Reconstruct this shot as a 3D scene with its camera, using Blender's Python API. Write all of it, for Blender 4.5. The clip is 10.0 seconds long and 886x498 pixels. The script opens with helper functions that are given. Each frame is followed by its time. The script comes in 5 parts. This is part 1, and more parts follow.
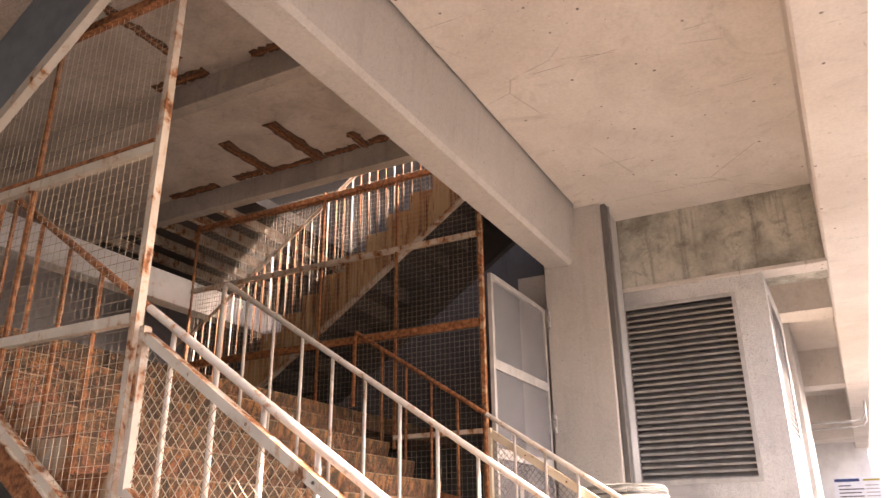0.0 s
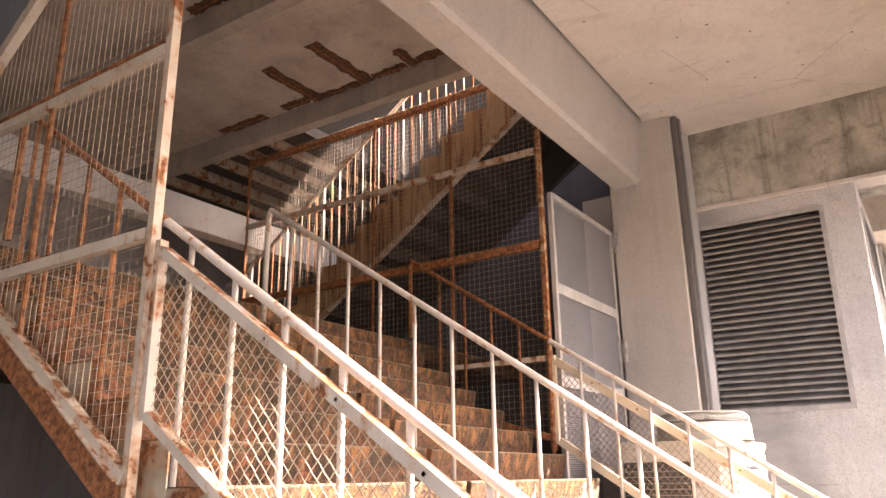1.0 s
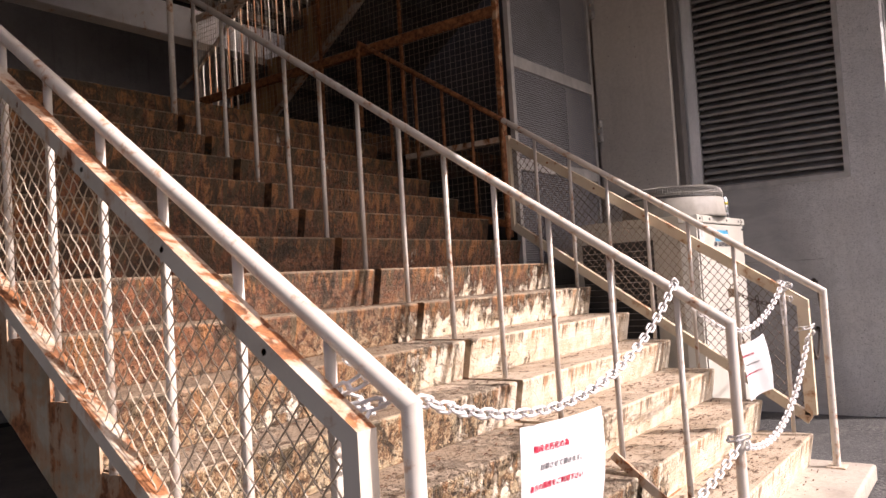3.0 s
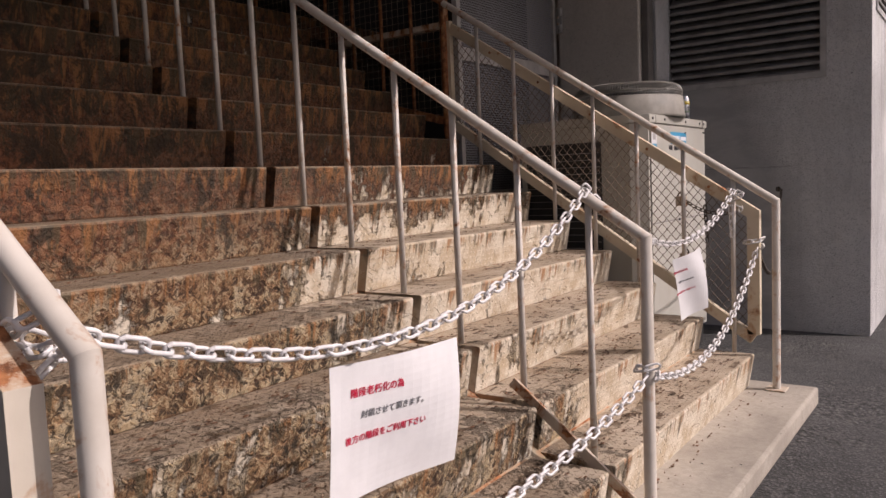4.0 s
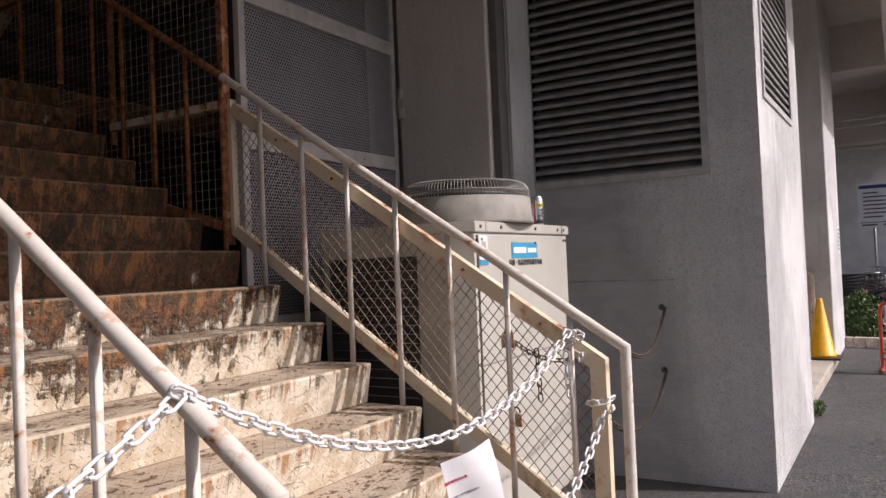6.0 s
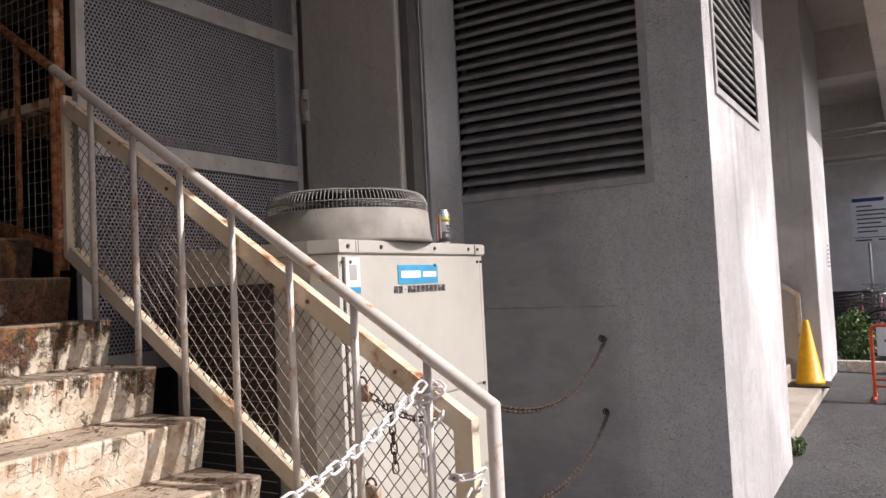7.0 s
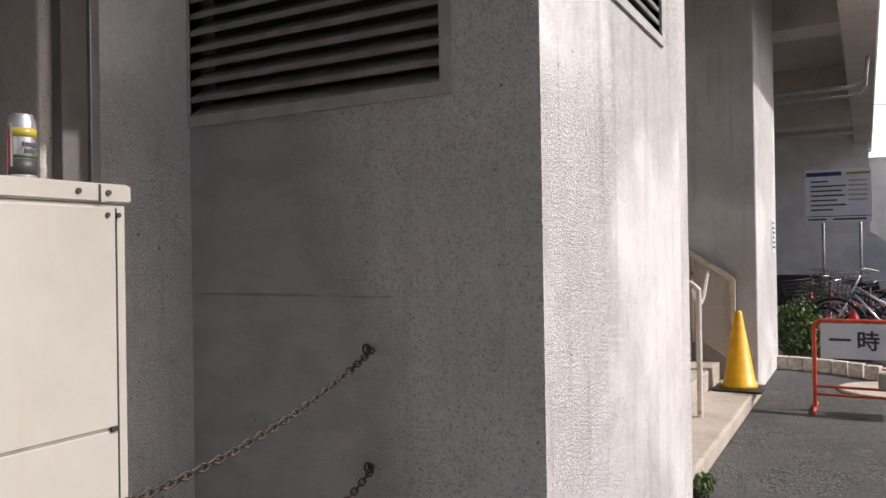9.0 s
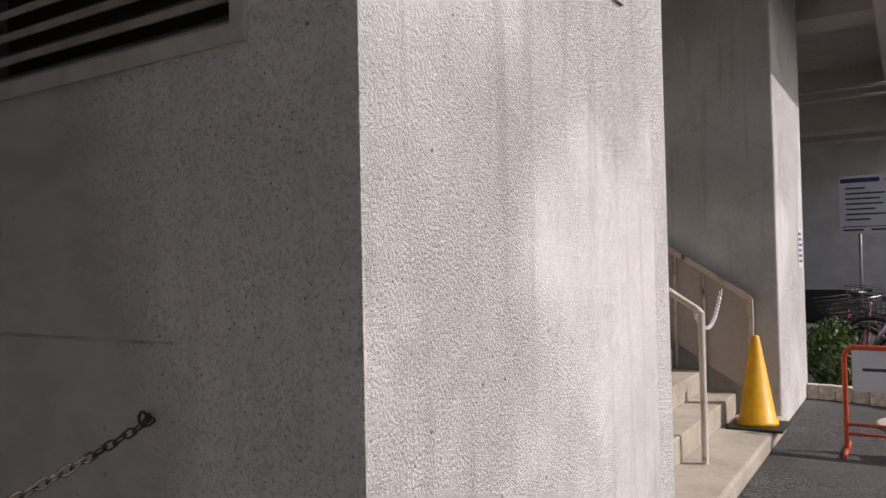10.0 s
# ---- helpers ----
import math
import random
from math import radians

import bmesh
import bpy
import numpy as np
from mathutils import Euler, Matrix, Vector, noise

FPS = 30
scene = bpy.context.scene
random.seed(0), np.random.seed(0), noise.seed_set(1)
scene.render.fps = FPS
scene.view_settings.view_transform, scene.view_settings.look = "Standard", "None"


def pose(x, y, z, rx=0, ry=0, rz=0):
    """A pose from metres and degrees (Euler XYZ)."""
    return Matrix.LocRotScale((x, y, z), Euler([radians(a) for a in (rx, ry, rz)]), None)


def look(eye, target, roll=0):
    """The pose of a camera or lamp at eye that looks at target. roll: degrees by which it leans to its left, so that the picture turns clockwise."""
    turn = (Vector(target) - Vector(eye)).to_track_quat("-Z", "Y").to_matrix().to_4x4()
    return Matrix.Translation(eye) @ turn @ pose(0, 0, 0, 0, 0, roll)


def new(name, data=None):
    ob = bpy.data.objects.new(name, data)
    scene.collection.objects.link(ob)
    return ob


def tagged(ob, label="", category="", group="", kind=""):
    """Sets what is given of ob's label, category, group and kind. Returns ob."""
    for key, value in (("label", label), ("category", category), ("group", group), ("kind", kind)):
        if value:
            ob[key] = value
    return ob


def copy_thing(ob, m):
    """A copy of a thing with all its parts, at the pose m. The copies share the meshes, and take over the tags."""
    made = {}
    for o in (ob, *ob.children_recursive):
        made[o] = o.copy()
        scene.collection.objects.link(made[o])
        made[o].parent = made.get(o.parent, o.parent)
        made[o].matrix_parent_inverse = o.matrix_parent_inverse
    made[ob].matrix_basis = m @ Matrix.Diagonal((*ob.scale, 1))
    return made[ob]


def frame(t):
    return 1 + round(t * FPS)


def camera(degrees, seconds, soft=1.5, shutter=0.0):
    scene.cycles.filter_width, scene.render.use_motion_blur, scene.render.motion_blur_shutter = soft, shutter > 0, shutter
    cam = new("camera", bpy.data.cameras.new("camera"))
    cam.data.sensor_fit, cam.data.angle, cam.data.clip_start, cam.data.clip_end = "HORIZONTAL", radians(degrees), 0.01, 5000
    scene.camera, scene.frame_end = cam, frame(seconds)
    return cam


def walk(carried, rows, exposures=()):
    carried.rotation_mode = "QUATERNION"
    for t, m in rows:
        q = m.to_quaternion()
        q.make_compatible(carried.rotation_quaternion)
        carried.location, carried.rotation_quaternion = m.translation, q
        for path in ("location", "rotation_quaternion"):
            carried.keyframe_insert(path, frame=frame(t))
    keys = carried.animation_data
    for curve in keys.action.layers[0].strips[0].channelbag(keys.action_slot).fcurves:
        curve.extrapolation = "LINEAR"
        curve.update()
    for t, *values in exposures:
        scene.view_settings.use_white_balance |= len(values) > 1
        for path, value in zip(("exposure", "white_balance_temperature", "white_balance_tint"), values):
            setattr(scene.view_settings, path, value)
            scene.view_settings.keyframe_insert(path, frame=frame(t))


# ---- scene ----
cam = camera(60.7, 10.0)
PATH = [
    (0, (-0.063, 0.081, 1.422), (-0.926, 1.736, 2.141), -0.7),
    (0.3, (-0.104, 0.222, 1.397), (-1.001, 1.875, 2.077), -1.2),
    (0.5, (-0.135, 0.322, 1.385), (-1.078, 1.944, 2.078), 0.9),
    (0.8, (-0.165, 0.443, 1.378), (-1.177, 2.049, 2.009), -0.1),
    (1, (-0.17, 0.525, 1.374), (-1.218, 2.126, 1.955), -0.9),
    (1.3, (-0.158, 0.663, 1.338), (-1.290, 2.237, 1.829), -1.8),
    (1.5, (-0.101, 0.76, 1.348), (-1.308, 2.286, 1.81), -1.8),
    (2, (0.021, 0.956, 1.341), (-1.263, 2.447, 1.7), -3.3),
    (2.2, (0.040, 1.028, 1.325), (-1.226, 2.543, 1.639), -3.6),
    (2.5, (0.058, 1.127, 1.298), (-1.176, 2.684, 1.531), -3.9),
    (2.8, (0.082, 1.265, 1.283), (-1.165, 2.821, 1.43), -3.7),
    (3, (0.093, 1.365, 1.275), (-1.097, 2.97, 1.361), -3.5),
    (3.2, (0.082, 1.48, 1.264), (-1.055, 3.125, 1.285), -3.4),
    (4.3, (0.163, 2.131, 1.244), (-1.008, 3.74, 1.042), -1.7),
    (4.5, (0.122, 2.264, 1.233), (-0.973, 3.929, 1.059), -1.6),
    (4.8, (0.088, 2.451, 1.328), (-0.984, 4.135, 1.223), -2.7),
    (5, (0.074, 2.574, 1.393), (-0.933, 4.298, 1.283), -3.4),
    (5.2, (0.087, 2.693, 1.412), (-0.89, 4.437, 1.345), -3.2),
    (6.3, (0.158, 3.631, 1.42), (-0.896, 5.329, 1.473), -2.4),
    (6.5, (0.179, 3.779, 1.467), (-0.836, 5.502, 1.509), -2.4),
    (6.8, (0.227, 4.052, 1.447), (-0.745, 5.799, 1.516), -2.7),
    (7, (0.253, 4.232, 1.434), (-0.792, 5.935, 1.527), -2.8),
    (7.3, (0.27, 4.471, 1.451), (-0.815, 6.15, 1.48), -2.4),
    (7.5, (0.274, 4.634, 1.461), (-0.81, 6.314, 1.486), -2.1),
    (7.8, (0.266, 4.909, 1.449), (-0.81, 6.594, 1.49), -2.0),
    (8, (0.264, 5.101, 1.441), (-0.778, 6.809, 1.462), -1.9),
    (8.3, (0.286, 5.398, 1.445), (-0.709, 7.133, 1.464), -1.2),
    (8.5, (0.298, 5.599, 1.447), (-0.752, 7.301, 1.466), -0.8),
    (8.8, (0.28, 5.903, 1.429), (-0.727, 7.63, 1.417), -0.8),
    (9, (0.269, 6.104, 1.417), (-0.707, 7.849, 1.427), -0.9),
    (9.2, (0.272, 6.298, 1.411), (-0.651, 8.072, 1.424), -1.1),
    (9.5, (0.286, 6.584, 1.409), (-0.644, 8.355, 1.433), -1.3),
    (9.7, (0.298, 6.777, 1.416), (-0.744, 8.481, 1.512), -1.3),
    (9.8, (0.305, 6.874, 1.421), (-0.766, 8.56, 1.509), -1.3),
    (10, (0.319, 7.067, 1.432), (-0.736, 8.766, 1.481), -1.2),
]
walk(cam, [(t, look(eye, target, roll)) for t, eye, target, roll in PATH],
     [(0, 2.74, 7050, 25), (0.4, 2.84, 7050, 25), (1, 2.74, 7050, 25), (1.8, 1.92, 6950, 26), (2.5, 1.05, 6650, 26), (3.2, 0.48, 6450, 25), (4.3, -0.6, 6400, 24), (5, -0.58, 6250, 23), (6.5, 0.18, 6130, 20), (7, 0.2, 6130, 19), (8, 0.04, 6130, 17), (9.2, -0.06, 6220, 17), (10, -0.4, 6280, 17)])

# world, sun and exposure
world = bpy.data.worlds.new("sky")
scene.world = world
world.use_nodes = True
_sky = world.node_tree.nodes.new("ShaderNodeTexSky")
_sky.sky_type, _sky.sun_disc = "NISHITA", False
_sky.dust_density = 5.0
SUN = Vector((1.0, 0.35, 0.90)).normalized()
_sky.sun_elevation, _sky.sun_rotation = math.asin(SUN.z), math.atan2(SUN.x, SUN.y)
world.node_tree.links.new(_sky.outputs[0], world.node_tree.nodes["Background"].inputs[0])
world.node_tree.nodes["Background"].inputs[1].default_value = 0.11
_lamp = bpy.data.lights.new("sun", "SUN")
_lamp.energy, _lamp.angle, _lamp.color = 4.35, radians(0.5), (1.0, 0.95, 0.87)
sun = new("sun", _lamp)
sun.matrix_world = look(SUN * 30, (0, 0, 0))

# ---- materials ----


class Mat:
    """A small builder for node materials; coordinates are metres in the place."""

    def __init__(self, name, rough=0.6, metal=0.0):
        self.m = bpy.data.materials.new(name)
        self.m.use_nodes = True
        self.t = self.m.node_tree
        self.b = self.t.nodes["Principled BSDF"]
        self.b.inputs["Roughness"].default_value = rough
        self.b.inputs["Metallic"].default_value = metal
        self.pos = self.t.nodes.new("ShaderNodeNewGeometry").outputs["Position"]

    def put(self, value, socket):
        if hasattr(value, "links"):
            self.t.links.new(value, socket)
        else:
            socket.default_value = (*value, 1) if isinstance(value, tuple) and len(value) == 3 and len(socket.default_value) == 4 else value

    def math(self, op, a, b=0.0, clamp=False):
        n = self.t.nodes.new("ShaderNodeMath")
        n.operation, n.use_clamp = op, clamp
        self.put(a, n.inputs[0]), self.put(b, n.inputs[1])
        return n.outputs[0]

    def xyz(self, k):
        n = self.t.nodes.new("ShaderNodeSeparateXYZ")
        self.t.links.new(self.pos, n.inputs[0])
        return n.outputs[k]

    def at(self, sx=1.0, sy=1.0, sz=1.0):
        n = self.t.nodes.new("ShaderNodeMapping")
        n.inputs["Scale"].default_value = (sx, sy, sz)
        self.t.links.new(self.pos, n.inputs[0])
        return n.outputs[0]

    def noise(self, scale, detail=4.0, rough=0.6, at=None, distort=0.0):
        n = self.t.nodes.new("ShaderNodeTexNoise")
        n.inputs["Scale"].default_value, n.inputs["Detail"].default_value = scale, detail
        n.inputs["Roughness"].default_value, n.inputs["Distortion"].default_value = rough, distort
        self.t.links.new(at or self.pos, n.inputs["Vector"])
        return n.outputs[0]

    def cells(self, scale, at=None, feature="F1", flat=False):
        n = self.t.nodes.new("ShaderNodeTexVoronoi")
        n.voronoi_dimensions = "2D" if flat else "3D"
        n.feature = feature
        n.inputs["Scale"].default_value = scale
        self.t.links.new(at or self.pos, n.inputs["Vector"])
        return n.outputs[0]

    def span(self, v, lo, hi, a=0.0, b=1.0):
        n = self.t.nodes.new("ShaderNodeMapRange")
        n.interpolation_type = "SMOOTHSTEP"
        for k, x in enumerate((v, lo, hi, a, b)):
            self.put(x, n.inputs[k])
        return n.outputs[0]

    def mix(self, f, a, b, mode="MIX"):
        n = self.t.nodes.new("ShaderNodeMix")
        n.data_type, n.blend_type = "RGBA", mode
        self.put(f, n.inputs[0]), self.put(a, n.inputs[6]), self.put(b, n.inputs[7])
        return n.outputs[2]

    def done(self, color, rough=None, bump=None, depth=0.002, strength=0.6, metal=None):
        self.put(color, self.b.inputs["Base Color"])
        if rough is not None:
            self.put(rough, self.b.inputs["Roughness"])
        if metal is not None:
            self.put(metal, self.b.inputs["Metallic"])
        if bump is not None:
            n = self.t.nodes.new("ShaderNodeBump")
            n.inputs["Strength"].default_value, n.inputs["Distance"].default_value = strength, depth
            self.t.links.new(bump, n.inputs["Height"])
            self.t.links.new(n.outputs[0], self.b.inputs["Normal"])
        return self.m


def plain(name, color, rough=0.5, metal=0.0, vary=0.12, scale=9.0):
    k = Mat(name, rough, metal)
    n = k.noise(scale, 5)
    c = k.mix(k.span(n, 0.3, 0.7, 0, 1), tuple(v * (1 - vary) for v in color), tuple(min(1, v * (1 + vary)) for v in color))
    return k.done(c, bump=k.noise(scale * 12, 3), depth=0.0004, strength=0.4)


def concrete(name, base, dark, stain=0.5, stipple=0.0, patch=1.3, streak=0.5, joint=None, marks=0.0, mortar=False):
    k = Mat(name, 0.85)
    big, fine = k.noise(patch, 6, 0.6, distort=0.3), k.noise(38, 6, 0.7)
    c = k.mix(k.span(big, 0.35, 0.7, 0, stain), base, dark)
    blot = k.noise(patch * 4.1, 7, 0.72, distort=0.8)
    c = k.mix(k.span(blot, 0.5, 0.7, 0, stain * 0.6), c, tuple(v * 0.8 for v in dark))
    pale = k.noise(patch * 2.3, 5, 0.6, k.at(1.3, 0.8, 1.1))
    c = k.mix(k.span(pale, 0.55, 0.75, 0, stain * 0.5), c, tuple(min(0.8, v * 1.18) for v in base))
    run = k.noise(2.2, 5, 0.6, k.at(5, 5, 0.35))
    c = k.mix(k.span(run, 0.52, 0.72, 0, streak), c, tuple(v * 0.72 for v in dark))
    c = k.mix(k.span(fine, 0.3, 0.75, 0, 0.25), c, tuple(v * 0.55 for v in dark))
    pits = k.span(k.cells(13), 0.05, 0.09, 1, 0)
    pits = k.math("MULTIPLY", pits, k.span(k.noise(1.7, 2), 0.5, 0.56))
    c = k.mix(k.math("MULTIPLY", pits, 0.75), c, (0.07, 0.06, 0.05))
    h = k.math("ADD", k.math("MULTIPLY", fine, 0.35), k.math("MULTIPLY", pits, -0.8))
    if marks:
        # nail ends and tie holes left by the boards, with their rust
        m = k.math("MULTIPLY", k.span(k.math("ADD", k.cells(2.1, flat=True), k.math("MULTIPLY", k.noise(30, 3), 0.05)), 0.035, 0.06, 1, 0), k.span(k.noise(2.7, 3), 0.42, 0.55, 0.1, marks))
        crack = k.span(k.cells(0.55, k.at(1, 1, 1), "DISTANCE_TO_EDGE", True), 0.0, 0.006, 1, 0)
        crack = k.math("MULTIPLY", crack, k.span(k.noise(1.3, 4, 0.7), 0.50, 0.58, 0, 0.45))
        c = k.mix(crack, c, (0.20, 0.165, 0.13))
        c = k.mix(k.span(k.noise(0.9, 7, 0.7, distort=1.2), 0.58, 0.66, 0, 0.35), c, (0.36, 0.31, 0.26))
        c = k.mix(m, c, (0.05, 0.035, 0.025))
        seam = k.span(k.math("ABSOLUTE", k.math("SUBTRACT", k.math("MODULO", k.math("ADD", k.math("MULTIPLY", k.noise(0.7, 2), 0.03), k.xyz(1)), 0.9), 0.45)), 0.0, 0.006, 1, 0)
        seam = k.math("MULTIPLY", seam, k.span(k.noise(2.6, 4, 0.7), 0.46, 0.6, 0, 0.75))
        c = k.mix(seam, c, (0.16, 0.13, 0.10))
    if joint is not None:
        line = k.span(k.math("ABSOLUTE", k.math("SUBTRACT", k.math("ADD", k.xyz(2), k.math("MULTIPLY", k.noise(4, 3), 0.012)), joint)), 0.0015, 0.006, 1, 0)
        line = k.math("MULTIPLY", line, k.span(k.noise(2.1, 4, 0.7), 0.42, 0.6, 0.05, 0.8))
        c = k.mix(line, c, (0.11, 0.10, 0.09))
        h = k.math("SUBTRACT", h, line)
    if stipple:
        grain = k.noise(112, 2.5, 0.55) if mortar else k.noise(108, 4, 0.66)
        zone = k.span(k.noise(0.75, 2), 0.38, 0.56, 0.12, 1)
        if mortar:
            # smooth grey repair mortar over the inner part of the wall
            reach = k.math("ADD", k.math("ADD", k.xyz(0), k.math("MULTIPLY", k.xyz(2), 0.22)), k.math("MULTIPLY", k.noise(1.6, 5), 0.5))
            zone = k.span(reach, -0.95, -0.6, 0.06, 1)
            trowel = k.noise(3.5, 5, 0.6, k.at(1, 1, 2.2), 0.6)
            smear = k.mix(k.span(trowel, 0.35, 0.65), tuple(v * 0.50 for v in dark), tuple(v * 0.64 for v in dark))
            c = k.mix(k.span(reach, -0.85, -0.5, 0.85, 0), c, smear)
        h = k.math("ADD", h, k.math("MULTIPLY", k.math("MULTIPLY", k.span(grain, 0.32, 0.66), zone), (1.5 if mortar else 1.1) * stipple))
        # dark stipple pores, deepened in colour for soft shade the bump misses
        pore_shade = k.math("MULTIPLY", k.span(grain, 0.34, 0.46, 0.42, 0) if mortar else k.span(grain, 0.31, 0.40, 0.6, 0), zone)
        c = k.mix(pore_shade, c, tuple(v * 0.4 for v in dark))
        # blow holes, some of them sunk and coloured dark
        hole = k.span(k.math("ADD", k.cells(46), k.math("MULTIPLY", k.noise(140, 2), 0.12)), 0.17, 0.23, 1, 0)
        hole = k.math("MULTIPLY", k.math("MULTIPLY", hole, k.span(k.noise(5.5, 3, 0.6), 0.46, 0.58)), zone)
        c = k.mix(k.math("MULTIPLY", hole, 0.75), c, (0.13, 0.12, 0.11))
        h = k.math("SUBTRACT", h, hole)
    return k.done(c, bump=h, depth=0.007, strength=0.85)


def steel(name, paint, rust=0.4, scale=7.0, dirt=0.3, rough=0.5, upper=0.0):
    """Oil paint on steel, flaking to rust; rust: the share of the surface that has gone."""
    k = Mat(name, rough)
    a = k.noise(scale, 8, 0.65, distort=0.5)
    run = k.noise(3.0, 5, 0.6, k.at(6, 6, 0.7))
    f = k.math("ADD", k.math("MULTIPLY", a, 0.65), k.math("MULTIPLY", run, 0.35))
    if upper:
        # water stands on upper faces, and these rust first
        n = k.t.nodes.new("ShaderNodeSeparateXYZ")
        k.t.links.new(k.t.nodes.new("ShaderNodeNewGeometry").outputs["True Normal"], n.inputs[0])
        f = k.math("ADD", f, k.span(n.outputs[2], 0.4, 0.7, 0, upper))
    edge = 0.66 - 0.32 * rust
    mask = k.span(f, edge, edge + 0.045)
    tone = k.noise(26, 5, 0.7)
    red = k.mix(k.span(tone, 0.3, 0.7), (0.11, 0.04, 0.016), (0.44, 0.18, 0.07))
    coat = k.mix(k.span(k.noise(5, 6), 0.35, 0.75, 0, dirt), paint, tuple(v * 0.5 for v in (paint[0], paint[1] * 0.88, paint[2] * 0.7)))
    halo = k.span(f, edge - 0.07, edge, 0, 0.6)
    coat = k.mix(halo, coat, (0.42, 0.22, 0.10))
    c = k.mix(mask, coat, red)
    h = k.math("ADD", k.math("MULTIPLY", mask, -0.5), k.math("MULTIPLY", tone, 0.5))
    return k.done(c, rough=k.span(mask, 0, 1, rough, 0.9), bump=h, depth=0.0015)


def tread_plate(name, paint):
    """Folded chequer plate: raised lozenges, cream paint gone to brown rust, black moss and dust; shade painted in with
    height.
    """
    k = Mat(name, 0.75)
    y, z = k.xyz(1), k.xyz(2)
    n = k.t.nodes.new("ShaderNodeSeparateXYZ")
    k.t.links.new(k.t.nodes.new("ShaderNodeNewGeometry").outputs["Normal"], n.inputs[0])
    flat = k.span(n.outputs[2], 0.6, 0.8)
    v = k.math("ADD", k.xyz(0), z)
    # lozenges turned both ways in a chequer
    u1, v1 = k.math("DIVIDE", y, 0.029), k.math("DIVIDE", v, 0.029)
    iu, iv = k.math("FLOOR", u1), k.math("FLOOR", v1)
    par = k.math("SUBTRACT", k.math("MULTIPLY", k.math("ABSOLUTE", k.math("MODULO", k.math("ADD", iu, iv), 2.0)), 2.0), 1.0)
    fu, fv = k.math("SUBTRACT", k.math("SUBTRACT", u1, iu), 0.5), k.math("SUBTRACT", k.math("SUBTRACT", v1, iv), 0.5)
    p = k.math("ADD", fu, k.math("MULTIPLY", fv, par))
    q = k.math("SUBTRACT", fu, k.math("MULTIPLY", fv, par))
    r = k.math("ADD", k.math("POWER", k.math("DIVIDE", p, 0.5), 2.0), k.math("POWER", k.math("DIVIDE", q, 0.17), 2.0))
    bead = k.span(r, 0.5, 1.1, 1, 0)
    patch = k.noise(2.6, 8, 0.66, k.at(1, 0.8, 1), 0.7)
    run = k.noise(1.6, 7, 0.68, k.at(0.8, 9.0, 1.1), 0.35)
    run2 = k.noise(2.3, 7, 0.7, k.at(0.9, 7.0, 1.6), 0.5)
    side = k.span(k.math("ADD", y, k.math("MULTIPLY", k.noise(1.1, 3), 0.8)), 3.7, 5.3, 0.135, -0.05)
    # height ramp that puts the upper steps' shade into the rust, runs and moss
    high = k.span(z, 0.85, 1.5, 0.0, 0.24)
    # real wear across the width plus the painted height shade
    worn = k.math("ADD", side, high)
    tone, grit, flake = k.noise(30, 5, 0.7), k.noise(10, 6, 0.68), k.noise(9, 4, 0.6, distort=1.4)
    fleck = k.noise(75, 5, 0.8)
    blotch = k.noise(5.5, 5, 0.6, k.at(1, 1, 0.8), 0.8)
    rust = k.mix(k.span(tone, 0.36, 0.64), (0.12, 0.062, 0.028), (0.34, 0.20, 0.10))
    rust = k.mix(k.span(blotch, 0.53, 0.62, 0, 0.55), rust, k.mix(tone, (0.22, 0.115, 0.045), (0.48, 0.31, 0.15)))
    rust = k.mix(k.span(grit, 0.50, 0.56, 0, 0.85), rust, (0.54, 0.44, 0.29))
    rust = k.mix(k.span(blotch, 0.36, 0.45, 0.75, 0), rust, (0.062, 0.04, 0.02))
    rust = k.mix(k.span(flake, 0.58, 0.62, 0, 0.85), rust, (0.06, 0.026, 0.013))
    rust = k.mix(k.span(fleck, 0.38, 0.46, 0.45, 0), rust, (0.055, 0.03, 0.015))
    crust = k.noise(34, 6, 0.72, distort=0.7)
    rust = k.mix(k.span(crust, 0.53, 0.57, 0, 0.75), rust, (0.48, 0.36, 0.21))
    rust = k.mix(k.span(crust, 0.42, 0.47, 0.9, 0), rust, (0.035, 0.021, 0.011))
    rust = k.mix(k.math("MULTIPLY", bead, k.span(grit, 0.40, 0.52, 0.2, 0.85)), rust, (0.55, 0.40, 0.23))
    # rust turns near-black with height, in place of the shade up there
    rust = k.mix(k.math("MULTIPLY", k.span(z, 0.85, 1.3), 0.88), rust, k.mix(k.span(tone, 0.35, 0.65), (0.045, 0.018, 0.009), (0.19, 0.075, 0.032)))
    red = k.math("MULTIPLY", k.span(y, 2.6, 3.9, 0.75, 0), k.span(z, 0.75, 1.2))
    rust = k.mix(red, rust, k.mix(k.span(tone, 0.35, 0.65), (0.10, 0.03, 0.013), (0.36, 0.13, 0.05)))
    coat = k.mix(k.span(grit, 0.42, 0.72, 0, 0.6), paint, (0.46, 0.34, 0.19))
    coat = k.mix(k.math("MULTIPLY", k.math("SUBTRACT", 1.0, bead), k.span(grit, 0.40, 0.58, 0.10, 0.5)), coat, (0.42, 0.31, 0.19))
    f = k.math("ADD", k.math("ADD", k.math("MULTIPLY", patch, 0.64), k.math("MULTIPLY", run, 0.36)), k.math("ADD", worn, k.math("MULTIPLY", k.math("SUBTRACT", tone, 0.5), 0.22)))
    mask = k.span(f, 0.545, 0.60)
    c = k.mix(mask, coat, rust)
    # runs that start under the nosing and thin out down the riser
    fall = k.math("FRACT", k.math("DIVIDE", k.math("SUBTRACT", z, 0.101), 0.18))
